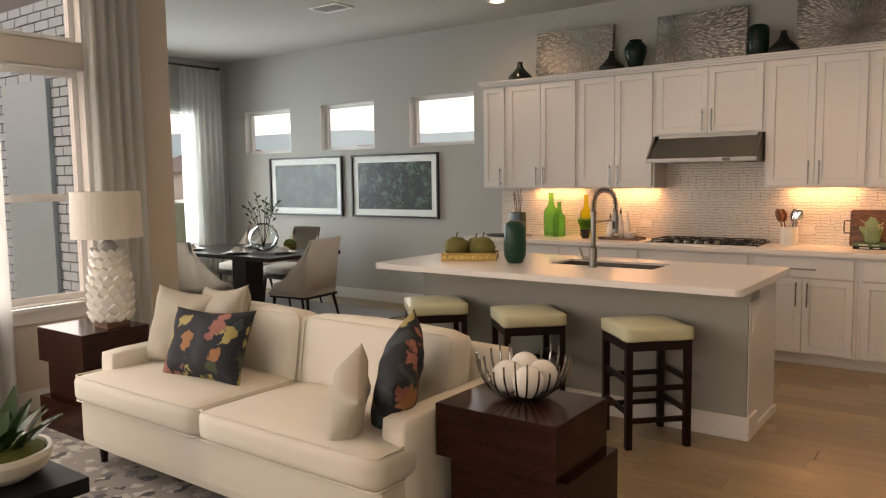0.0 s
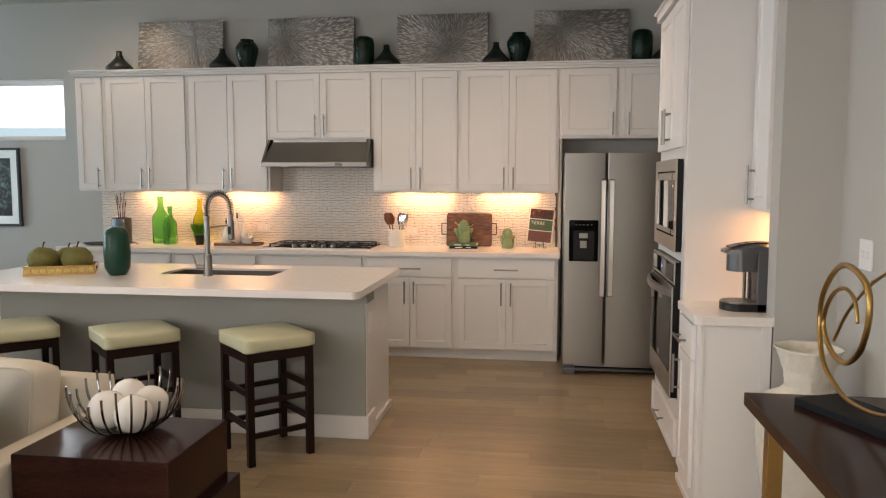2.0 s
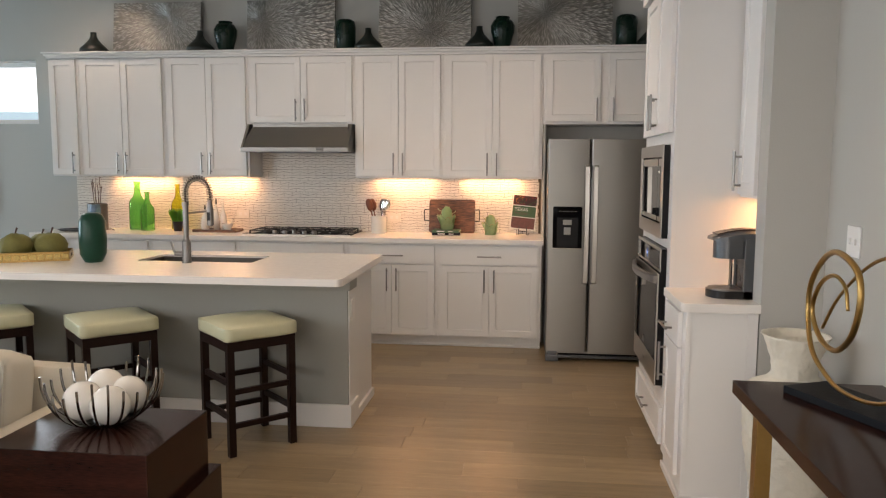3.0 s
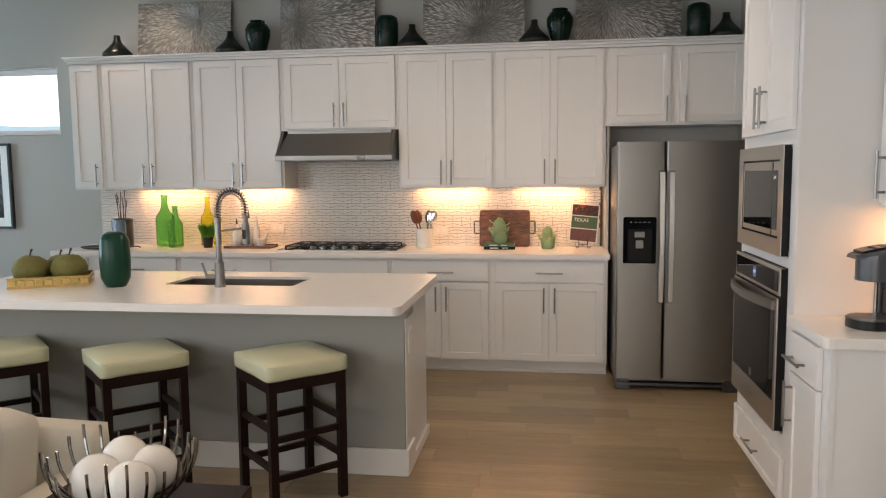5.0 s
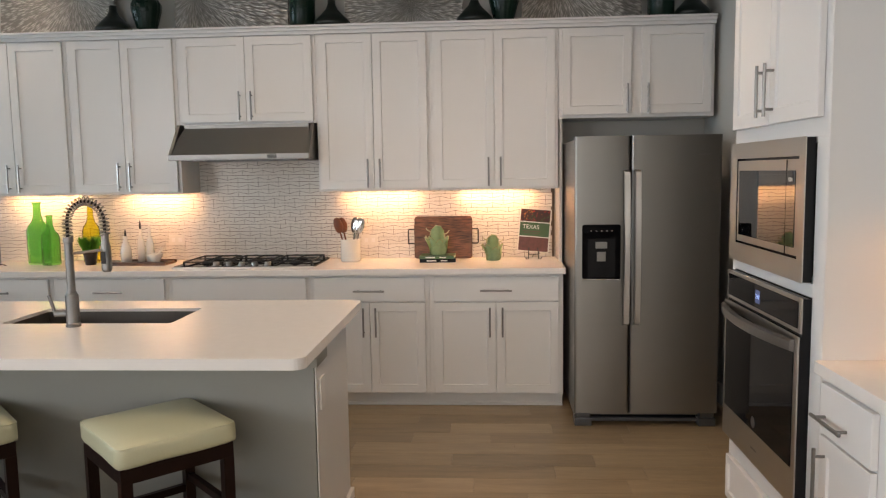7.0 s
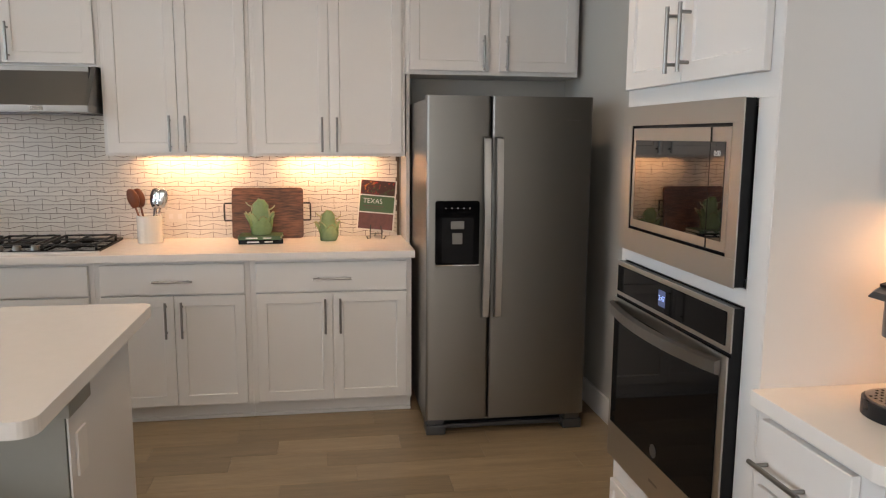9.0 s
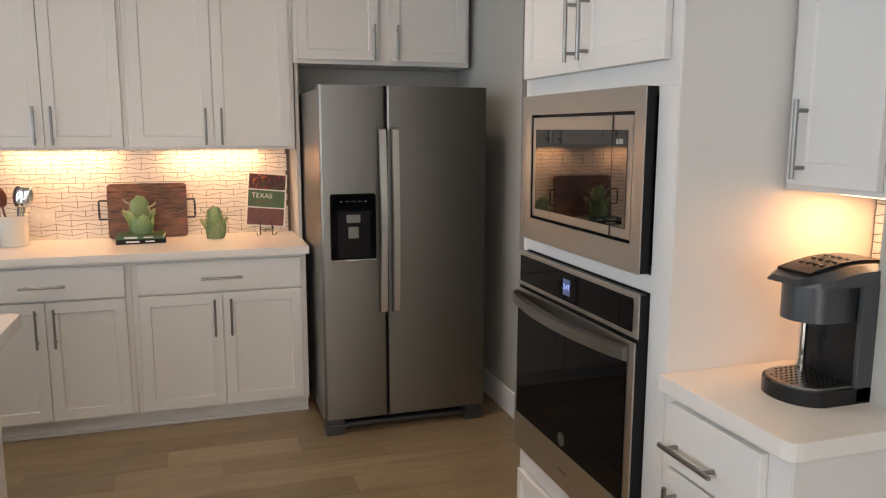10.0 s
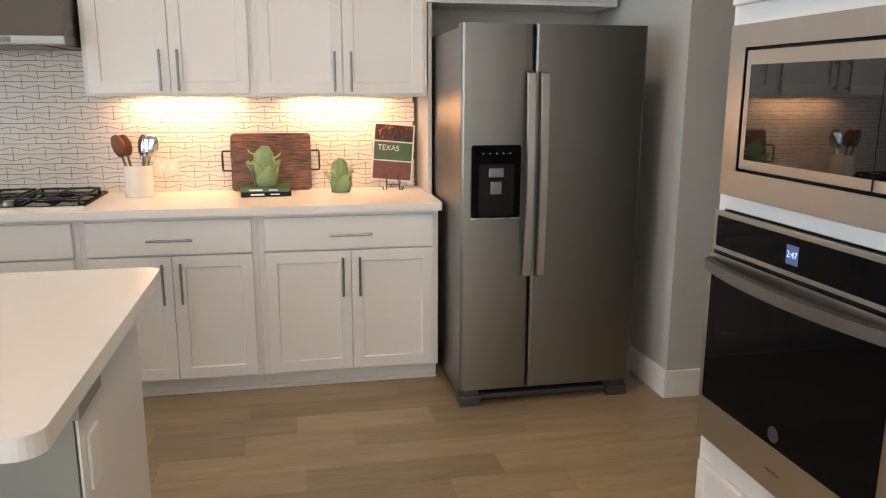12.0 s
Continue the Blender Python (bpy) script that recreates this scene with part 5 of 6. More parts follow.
way = [(2.90, 1.06, 0.0), (2.93, 1.13, 0.0), (3.02, 1.155, 0.0), (3.13, 1.11, 0.0), (3.19, 1.01, 0.0), (3.11, 0.93, 0.0), (2.98, 0.915, 0.0), (2.87, 0.98, 0.0), (2.82, 1.08, 0.0), (2.83, 1.17, 0.0),
       (2.90, 1.215, 0.0), (3.04, 1.23, 0.01), (3.17, 1.19, 0.02), (3.27, 1.09, 0.02), (3.28, 0.97, 0.02), (3.17, 0.87, 0.0), (3.03, 0.815, 0.0), (2.90, 0.802, 0.0), (2.69, 0.83, 0.0), (2.50, 0.91, 0.0),
       (2.42, 1.04, 0.01), (2.48, 1.18, 0.02), (2.62, 1.25, 0.03), (2.76, 1.24, 0.03), (2.90, 1.18, 0.03), (3.06, 1.07, 0.03), (3.17, 0.95, 0.03)]
line = []
for k in range(len(way) - 1):
    p0, p1, p2, p3 = (Vector(way[max(0, min(len(way) - 1, k + q))]) for q in (-1, 0, 1, 2))
    for s in range(6):
        u = s / 6
        line.append(0.5 * ((2 * p1) + (p2 - p0) * u + (2 * p0 - 5 * p1 + 4 * p2 - p3) * u * u + (3 * p1 - p0 - 3 * p2 + p3) * u ** 3))
line.append(Vector(way[-1]))
ps = [(0.87 + p.z - 0.86, p.x - 2.83, p.y - 0.76) for p in line]
wide = [0.62 + 0.55 * math.sin(math.pi * min(1, k / (len(ps) * 0.75))) for k in range(len(ps))]
part("gold_loop", tube(ps, 0.0088, 10, taper=wide), "goldmatte", sc_, smooth=True)
bk = thing("wooden_box", (0.80, 2.18, 0.76), "small dark wooden box with a metal lid on the console", "box")
part("box_body", boxes((-0.07, 0.12, -0.12, 0.12, 0, 0.06), bev=0.003), "espresso", bk)
part("lid", boxes((-0.072, 0.122, -0.122, 0.122, 0.061, 0.07), bev=0.002), "hammered", bk)

fv = thing("floor_vase", (0.92, 3.50, -0.0), "tall cream floor vase with a rough crusted glaze and flared neck", "vase")
outline = [(0.0, 0), (0.098, 0), (0.104, 0.02), (0.137, 0.18), (0.174, 0.42), (0.183, 0.56), (0.166, 0.65), (0.114, 0.675), (0.083, 0.70), (0.088, 0.765), (0.116, 0.848), (0.124, 0.860), (0.117, 0.858), (0.080, 0.765), (0.075, 0.70), (0.056, 0.66)]
dense = []
for (r0, z0), (r1, z1) in zip(outline, outline[1:]):
    steps = max(1, int(math.hypot(r1 - r0, z1 - z0) / 0.009))
    dense += [(r0 + (r1 - r0) * k / steps, z0 + (z1 - z0) * k / steps) for k in range(steps)]
vb = lathe(dense + [outline[-1]], 110)
for q in vb.verts:
    p = q.co.copy()
    lump = max(0.0, noise.noise(p * 38 + Vector((3, 1, 4)))) * 0.008 + noise.noise(p * 90) * 0.0022
    rad = max(0.001, math.hypot(p.x, p.y))
    q.co.x += p.x / rad * lump
    q.co.y += p.y / rad * lump
part("vase_body", vb, "vasecrust", fv, smooth=True)
sw = thing("light_switch", (1.139, 3.56, 1.22), "white double rocker switch plate on the wall", "light switch", rz=-90)
part("plate", boxes((-0.06, 0.06, -0.006, 0, -0.06, 0.06), bev=0.002), "trim", sw)
for x in (-0.024, 0.024):
    part("toggle", boxes((x - 0.006, x + 0.006, -0.014, -0.006, -0.012, 0.012), bev=0.002), "trim", sw)

# ---- coffee maker ----
def dshape(x0, x1, hw, r=None):
    """A plan outline that is round at its front, x0, and square at x1."""
    r = r or hw
    return [(x0 + r - r * math.sin(math.pi / 2 * (1 - k / 20)), -hw * math.cos(math.pi / 2 * (1 - k / 20))) for k in range(0, 21)] + [(x1, -hw), (x1, hw)] + [(x0 + r - r * math.sin(math.pi / 2 * k / 20), hw * math.cos(math.pi / 2 * k / 20)) for k in range(0, 20)]


cm = thing("coffee_maker", (0.70, 4.05, CT), "silver and black single-serve coffee maker on the nook worktop", "coffee maker")
part("drip_base", prism(dshape(0.0, 0.30, 0.088, 0.07), 0, 0.035), "plastic_dark", cm)
part("drip_tray", prism(dshape(0.006, 0.148, 0.080, 0.066), 0.0352, 0.041), "nickel", cm, "steel drip tray")
bm = bmesh.new()
for i in range(9):
    for j in range(9):
        x, y = 0.02 + 0.014 * i, -0.064 + 0.016 * j
        if x < 0.07 and abs(y) > 0.03 + (x - 0.01) * 0.7:
            continue
        for v in bmesh.ops.create_cube(bm, size=1.0)["verts"]:
            v.co = Vector((x + v.co.x * 0.005, y + v.co.y * 0.005, 0.0424 + v.co.z * 0.0008))
part("drip_grid", bm, "black", cm)["kind"] = "stuff"
part("column", boxes((0.150, 0.192, -0.075, 0.075, 0.0352, 0.262), bev=0.006), "plastic_dark", cm)
for q in (-0.088, 0.0755):
    part("side_shell", boxes((0.142, 0.192, q, q + 0.0125, 0.0, 0.272), bev=0.004), "plastic_silver", cm)
part("chrome_rod", tube([(0.120, 0.052, 0.041), (0.120, 0.052, 0.180)], 0.008, 10), "chrome", cm, "upright chrome rod")
part("water_tank", prism(rounded(0.1925, 0.33, -0.09, 0.09, 0.012), 0.0355, 0.275, 0.004), "plastic_dark", cm)
part("brew_head", prism(dshape(0.025, 0.154, 0.064, 0.062), 0.180, 0.262), "plastic_silver", cm)
hp = bmesh.new()
prev = None
for k in range(11):
    u = k / 10
    x, z, w = 0.008 + 0.302 * u, 0.268 + 0.040 * math.sin(math.pi * (0.08 + 0.75 * u)), 0.086 * math.sin(math.pi / 2 * min(1, 0.42 + u * 2.1))
    ring = [hp.verts.new(p) for p in ((x, -w, 0.263), (x, -w, z - 0.012), (x, -w * 0.7, z), (x, w * 0.7, z), (x, w, z - 0.012), (x, w, 0.263))]
    if prev:
        for i in range(6):
            hp.faces.new((prev[i], prev[(i + 1) % 6], ring[(i + 1) % 6], ring[i]))
    else:
        hp.faces.new(ring[::-1])
    prev = ring
hp.faces.new(prev)
bmesh.ops.recalc_face_normals(hp, faces=hp.faces[:])
part("lid", hp, "plastic_silver", cm, smooth=False)
cp = bmesh.new()
prev = None
for k in range(9):
    u = k / 8
    x, z = 0.03 + 0.22 * u, 0.2692 + 0.040 * math.sin(math.pi * (0.08 + 0.75 * (0.025 + 0.22 * u) / 0.305 * 1.0 + 0.0))
    ring = [cp.verts.new((x, -0.048, z + 0.006)), cp.verts.new((x, 0.048, z + 0.006)), cp.verts.new((x, 0.048, z)), cp.verts.new((x, -0.048, z))]
    if prev:
        for i in range(4):
            cp.faces.new((prev[i], prev[(i + 1) % 4], ring[(i + 1) % 4], ring[i]))
    else:
        cp.faces.new(ring[::-1])
    prev = ring
cp.faces.new(prev)
bmesh.ops.recalc_face_normals(cp, faces=cp.faces[:])
part("button_panel", cp, "black", cm, "black button panel")

for bi in range(3):
    for bj in range(4):
        u = 0.22 + 0.16 * bi
        part("button", boxes((0.03 + 0.22 * u - 0.004, 0.03 + 0.22 * u + 0.004, -0.034 + 0.020 * bj, -0.026 + 0.020 * bj, 0.276 + 0.040 * math.sin(math.pi * (0.08 + 0.75 * (0.03 + 0.22 * u) / 0.31)) - 0.001, 0.2765 + 0.040 * math.sin(math.pi * (0.08 + 0.75 * (0.03 + 0.22 * u) / 0.31)) + 0.0005)), "plastic_silver", cm, "small grey button")

# ---- things on the long worktop ----
bt = thing("cutting_board", (-0.80, 7.17, CT), "dark walnut board with metal handles leaning on the tiles", "cutting board", rz=0)
part("board_slab", bm_turn(prism([(x, z) for x, z in rounded(-0.205, 0.205, 0, 0.30, 0.02)], 0, 0.022, 0.003), Matrix.Translation((0, 0.0, 0.0)) @ Matrix.Rotation(radians(82), 4, "X")), "board", bt)
for q in (-1, 1):
    part("side_handle", tube([(q * 0.205, -0.0, 0.21), (q * 0.245, -0.0, 0.21), (q * 0.247, -0.01, 0.20), (q * 0.247, -0.012, 0.12), (q * 0.245, -0.012, 0.11), (q * 0.205, -0.012, 0.11)], 0.005, 7), "iron", bt)


def artichoke_vase(x, y, z, s, label):
    v = thing("leaf_vase", (x, y, z), label, "vase", "leaf vases")
    part("cup", lathe([(0.0, 0), (0.042 * s, 0), (0.045 * s, 0.01), (0.046 * s, 0.05 * s), (0.040 * s, 0.06 * s), (0, 0.062 * s)], 20), "leafglaze", v, smooth=True)
    for k, (a, r0, z0, L, out, half) in enumerate(((-90, 0.036, 0.0, 0.098, 0.030, 0.048), (30, 0.036, 0.0, 0.104, 0.032, 0.050), (150, 0.036, 0.0, 0.104, 0.032, 0.050),
                                                (-35, 0.030, 0.02, 0.095, 0.030, 0.036), (-145, 0.030, 0.02, 0.095, 0.030, 0.036), (-100, -0.004, 0.05, 0.128, 0.004, 0.046), (85, 0.014, 0.05, 0.112, 0.014, 0.046))):
        a = radians(a + 14)
        bm, prev, tips = bmesh.new(), None, []
        for i in range(10):
            u = i / 9
            w = s * half * max(0.30 if k < 5 else 0.80, math.sin(math.pi * (0.24 + 0.66 * u))) ** 0.7
            rad = s * (r0 + 0.012 + out * u ** 2.6)
            zz = s * (z0 + L * u)
            ring = []
            for j in range(9):
                t = (j - 4) / 4
                rr = rad - s * 0.020 * t * t + s * 0.007 * u ** 3 * math.sin(7 * t + k)
                tw = w * t
                p = (rr * math.cos(a) - tw * math.sin(a), rr * math.sin(a) + tw * math.cos(a), zz - s * (0.020 if k < 5 else 0.034) * t * t * u + s * 0.004 * u * math.sin(9 * t + 2 * k))
                ring.append(bm.verts.new(p))
                if i == 9:
                    tips.append(p)
            if prev:
                for j in range(8):
                    bm.faces.new((prev[j], prev[j + 1], ring[j + 1], ring[j]))
            prev = ring
        bmesh.ops.solidify(bm, geom=bm.faces[:], thickness=0.004)
        leaf = part("leaf", bm, "leafglaze", v, smooth=True)
        part("leaf_rim", tube(tips, 0.0026, 6), "curlglaze", leaf, "cream rolled rim", smooth=True)
    for a, zz in ((15, 0.150), (165, 0.120), (195, 0.165)):
        a = radians(a)
        ps_ = [(s * (0.034 + 0.030 * q / 8) * math.cos(a) + s * 0.010 * math.cos(a) * math.cos(q * 0.75), -s * 0.03 * math.sin(a), s * (zz - 0.05 + 0.05 * q / 8 + 0.010 * math.sin(q * 0.75))) for q in range(9)]
        part("leaf_curl", tube(ps_, 0.0045, 7, taper=[1, 1, 1, 1, 0.9, 0.9, 0.8, 0.7, 0.5]), "curlglaze", v, "cream curled leaf tip", smooth=True)
    return v


bks = []
for k, (w, d, t, mm, lab) in enumerate(((0.245, 0.17, 0.024, "black", "black-spined cookbook at the bottom of a stack"), (0.235, 0.175, 0.020, "bookgreen", "green cookbook on top of a stack"))):
    z = CT + (0 if k == 0 else 0.0245)
    b_ = thing("book", (-0.83, 7.02, z), lab, "book", "stacked books", rz=3 - 5 * k)
    part("pages", boxes((-w / 2 + 0.003, w / 2 - 0.003, -d / 2 + 0.003, d / 2 - 0.003, 0.003, t - 0.003)), "paper", b_)
    part("cover", boxes((-w / 2, w / 2, -d / 2, d / 2, 0, 0.0028), (-w / 2, w / 2, -d / 2, d / 2, t - 0.0028, t), (-w / 2, w / 2, -d / 2 - 0.002, -d / 2 + 0.001, 0.0028, t - 0.0028)), mm, b_)
    part("spine_bars", boxes((-0.075, -0.01, -d / 2 - 0.0032, -d / 2 - 0.002, t / 2 - 0.004, t / 2 + 0.004), (0.02, 0.065, -d / 2 - 0.0032, -d / 2 - 0.002, t / 2 - 0.003, t / 2 + 0.003)), "paper", b_)
artichoke_vase(-0.83, 7.02, CT + 0.045, 1.14, "pale green glazed vase of overlapping leaves, standing on two books")
artichoke_vase(-0.45, 7.06, CT, 1.0, "small pale green glazed leaf vase on the worktop")

cbk = thing("cookbook", (-0.175, 7.12, CT + 0.045), "white-edged cookbook with a green title band, standing on a wire easel", "book", rz=-3)
cbk.matrix_basis = pose(-0.175, 7.12, CT + 0.047, 0, 5, -3) @ Matrix.Diagonal((1.16, 1.0, 1.20, 1))
tilt = Matrix.Rotation(radians(-12), 4, "X")
part("cover", bm_turn(boxes((-0.095, 0.095, 0, 0.018, 0, 0.255), bev=0.001), tilt), "paper", cbk)
part("top_picture", bm_turn(boxes((-0.088, 0.088, -0.0016, -0.0002, 0.178, 0.25)), tilt), "chillis", cbk, "red chilli picture")
part("title_band", bm_turn(boxes((-0.088, 0.088, -0.0016, -0.0002, 0.092, 0.172)), tilt), "bookgreen", cbk, "green title band")
part("lower_picture", bm_turn(boxes((-0.088, 0.088, -0.0016, -0.0002, 0.006, 0.086)), tilt), "bookbrown", cbk, "brown food picture")
font_text("title", "TEXAS", 0.034, tilt @ pose(-0.022, -0.0025, 0.145, 90, 0, 0), "paper", cbk, "white title letters")
part("subtitle_bars", bm_turn(boxes((-0.07, 0.035, -0.0026, -0.0017, 0.118, 0.123), (-0.06, 0.025, -0.0026, -0.0017, 0.108, 0.111)), tilt), "grout", cbk)
es = thing("wire_easel", (-0.17, 7.12, CT), "scrolled black iron plate easel that holds a cookbook", "easel")
bm = bmesh.new()
for q in (-1, 1):
    tube([(q * 0.035, -0.055, 0.055), (q * 0.035, -0.060, 0.040), (q * 0.035, -0.03, 0.032), (q * 0.035, -0.025, 0.0), (q * 0.05, -0.04, 0.002), (q * 0.055, -0.04, 0.018)], 0.003, 6, bm)
    tube([(q * 0.035, -0.028, 0.028), (q * 0.022, 0.065, 0.16)], 0.003, 6, bm)
tube([(-0.035, -0.029, 0.03), (0.035, -0.029, 0.03)], 0.003, 6, bm)
tube([(0, -0.0, 0.03), (0.0, 0.095, 0.0)], 0.003, 6, bm)
part("frame", bm, "iron", es)

ct_ = thing("utensil_crock", (-1.445, 7.07, CT), "plain white ceramic utensil crock beside the cooktop", "utensil holder")
part("crock_body", lathe([(0.0, 0), (0.066, 0), (0.069, 0.006), (0.069, 0.152), (0.066, 0.155), (0.061, 0.152), (0.061, 0.012), (0, 0.012)], 32), "ceramic", ct_, smooth=False)
for k, (dx, dy, tx, ty, mt, kind) in enumerate(((-0.03, 0.0, -0.085, 0.0, "spoonwood", 0), (-0.015, 0.02, -0.06, 0.03, "spoonwood", 0), (0.02, 0.0, 0.05, -0.01, "chrome", 1), (0.01, 0.02, 0.03, 0.03, "hammered", 1), (0.03, -0.02, 0.075, -0.02, "chrome", 1))):
    u_ = thing("utensil", (-1.445 + dx * 0.6, 7.07 + dy * 0.6, CT + 0.014), "red-brown wooden spoon in the white crock" if kind == 0 else "polished metal ladle in the white crock", "utensil", "crock utensils")
    end = Vector((tx - dx * 0.6, ty - dy * 0.6, 0.235))
    part("utensil_handle", tube([(0, 0, 0), end * 0.5, end * 0.86], 0.005 if kind else 0.006, 7), mt, u_)
    bl_ = soft(0.064, 0.018, 0.104, r=0.008, puff=0.004, cuts=4)
    for v in bl_.verts:
        v.co.x *= math.cos(min(1.2, abs(v.co.z) / 0.052 * 1.0))
        v.co.y += 0.012 * (v.co.x / 0.032) ** 2
    part("utensil_head", bm_turn(bl_, Matrix.Translation(end) @ Matrix.Rotation(math.atan2(end.x, end.z), 4, "Y")), mt, u_, smooth=True)


def outlet(x, z):
    o = thing("wall_outlet", (x, 7.243, z), "white horizontal outlet plate on the tiles", "outlet", "outlets")
    part("plate", boxes((-0.06, 0.06, -0.012, -0.004, -0.037, 0.037), bev=0.002), "ceramic", o)
    for q in (-0.025, 0.025):
        part("socket", boxes((q - 0.012, q + 0.012, -0.0135, -0.012, -0.014, 0.014), bev=0.001), "trim", o)


outlet(-1.335, 1.045)
outlet(-2.76, 1.06)

# bottles and grass pot
def bottle(x, y, h, r, mat, label):
    b_ = thing("glass_bottle", (x, y, CT), label, "bottle", "glass bottles")
    pr = [(0, 0), (r * 0.95, 0), (r, 0.01), (r, h * 0.54), (r * 0.88, h * 0.61), (r * 0.48, h * 0.70), (r * 0.34, h * 0.80), (r * 0.32, h * 0.96), (r * 0.38, h * 0.97), (r * 0.38, h)]
    inner = [(q * 0.90, z if z > 0.011 else 0.012) for q, z in pr[::-1]]
    part("bottle_glass", lathe(pr + [(r * 0.34, h)] + inner[1:-1] + [(0.0, 0.012)], 28), mat, b_, smooth=True)


bottle(-3.70, 7.06, 0.44, 0.077, "glass_green", "tall pale green glass bottle on the worktop")
bottle(-3.57, 6.99, 0.35, 0.061, "glass_green", "shorter pale green glass bottle on the worktop")
bottle(-3.33, 7.10, 0.42, 0.060, "glass_yellow", "yellow-green glass bottle behind the grass pot")
gp = thing("grass_pot", (-3.27, 6.96, CT), "small dark pot with bright green grass", "potted plant")
part("pot", lathe([(0, 0), (0.035, 0), (0.048, 0.09), (0.044, 0.09), (0.0, 0.08)], 24), "plastic_dark", gp)
bm = bmesh.new()
rg = random.Random(3)
for k in range(420):
    a, r = rg.uniform(0, 6.28), 0.042 * rg.random() ** 0.5
    h, o = rg.uniform(0.07, 0.125), rg.uniform(0.01, 0.045)
    x, y = r * math.cos(a), r * math.sin(a)
    tx, ty = x + o * math.cos(a), y + o * math.sin(a)
    s_ = 0.003
    v0, v1, v2 = bm.verts.new((x - s_, y, 0.085)), bm.verts.new((x + s_, y + s_, 0.085)), bm.verts.new((tx, ty, 0.085 + h))
    v3 = bm.verts.new((x * 1.2, y * 1.2 + s_, 0.085 + h * 0.5))
    bm.faces.new((v0, v1, v3))
    bm.faces.new((v1, v2, v3))
    bm.faces.new((v0, v3, v2))
part("grass", bm, "grass", gp)["kind"] = "stuff"

# tray with oil bottles and mortar
tr = thing("serving_tray", (-2.90, 6.98, CT), "dark wooden tray with oil bottles and a mortar", "tray")
part("tray_base", prism(rounded(-0.20, 0.20, -0.09, 0.09, 0.02), 0.0, 0.014, 0.002), "board", tr)
part("tray_lip", boxes((-0.20, 0.20, -0.096, -0.090, 0.0, 0.024), (-0.20, 0.20, 0.090, 0.096, 0, 0.024), bev=0.002), "board", tr)
for x, y, h, r, lab in ((-3.01, 6.96, 0.20, 0.036, "white ceramic oil bottle with a dark stopper"), (-2.93, 7.02, 0.25, 0.026, "slim white ceramic oil bottle"), (-2.86, 7.01, 0.235, 0.028, "turned white pepper mill on the dark tray")):
    o = thing("oil_bottle", (x, y, CT + 0.0145), lab, "bottle", "white bottles")
    part("bottle_body", lathe([(0, 0), (r, 0), (r, h * 0.45), (r * 0.8, h * 0.6), (r * 0.38, h * 0.75), (r * 0.38, h * 0.92), (0, h * 0.92)], 24), "ceramic", o, smooth=True)
    part("pourer", lathe([(0.008, h * 0.92), (0.007, h * 1.05), (0.002, h * 1.16), (0, h * 1.16)], 10), "iron" if x < -2.9 else "ceramic", o)
mo = thing("mortar", (-2.80, 6.95, CT + 0.0145), "white stone mortar with pestle on the dark tray", "mortar")
part("mortar_bowl", lathe([(0, 0), (0.030, 0), (0.032, 0.01), (0.055, 0.06), (0.052, 0.062), (0.03, 0.02), (0, 0.015)], 28), "ceramic", mo, smooth=False)
part("pestle", tube([(0.0, 0, 0.03), (0.045, 0.0, 0.085), (0.055, 0, 0.10)], 0.010, 10, taper=[1.2, 0.8, 1.1]), "ceramic", mo)
hv = thing("hammered_vase", (-4.07, 7.02, CT), "hammered pewter vase with bare twigs at the end of the worktop", "vase")
part("vase_body", lathe([(0, 0), (0.085, 0), (0.088, 0.01), (0.088, 0.235), (0.080, 0.24), (0.078, 0.02), (0, 0.015)], 32), "hammered", hv)
for k in range(8):
    a = k * 0.8
    part("twig", tube([(0.01 * math.cos(a), 0.01 * math.sin(a), 0.02), (0.03 * math.cos(a), 0.03 * math.sin(a), 0.28), (0.045 * math.cos(a + 0.4), 0.045 * math.sin(a + 0.4), 0.40 + 0.012 * k)], 0.003, 5), "twig", hv)
bd = thing("black_platter", (-4.13, 6.86, CT), "flat dark iron platter with curled handles on the worktop", "platter")
part("dish", lathe([(0, 0.004), (0.19, 0.006), (0.22, 0.016), (0.222, 0.012), (0.19, 0.0), (0, 0.0)], 32, squash=0.6), "iron", bd)
part("curled_handle", tube([(0.21, 0, 0.013), (0.28, 0, 0.02), (0.31, 0, 0.01)], 0.005, 6), "iron", bd)

# ---- above the cabinets: panels and vases ----
CZ = 2.5
for k, (x0, x1, bx, bz) in enumerate(((-3.92, -3.09, 0.56, 0.32), (-2.655, -1.85, 0.14, 0.28), (-1.455, -0.64, 0.46, 0.16), (-0.24, 0.56, 0.24, 0.32))):
    a_ = thing("silver_panel", (x0, 7.16, CZ), "silver relief panel with a radiating burst above the cabinets", "wall art", "silver panels")
    w = x1 - x0
    pn = part("relief", bm_turn(boxes((0, w, -0.03, 0.0, 0.0, 0.475), bev=0.002), Matrix.Rotation(radians(-6), 4, "X")), burst_material(bx, bz), a_)

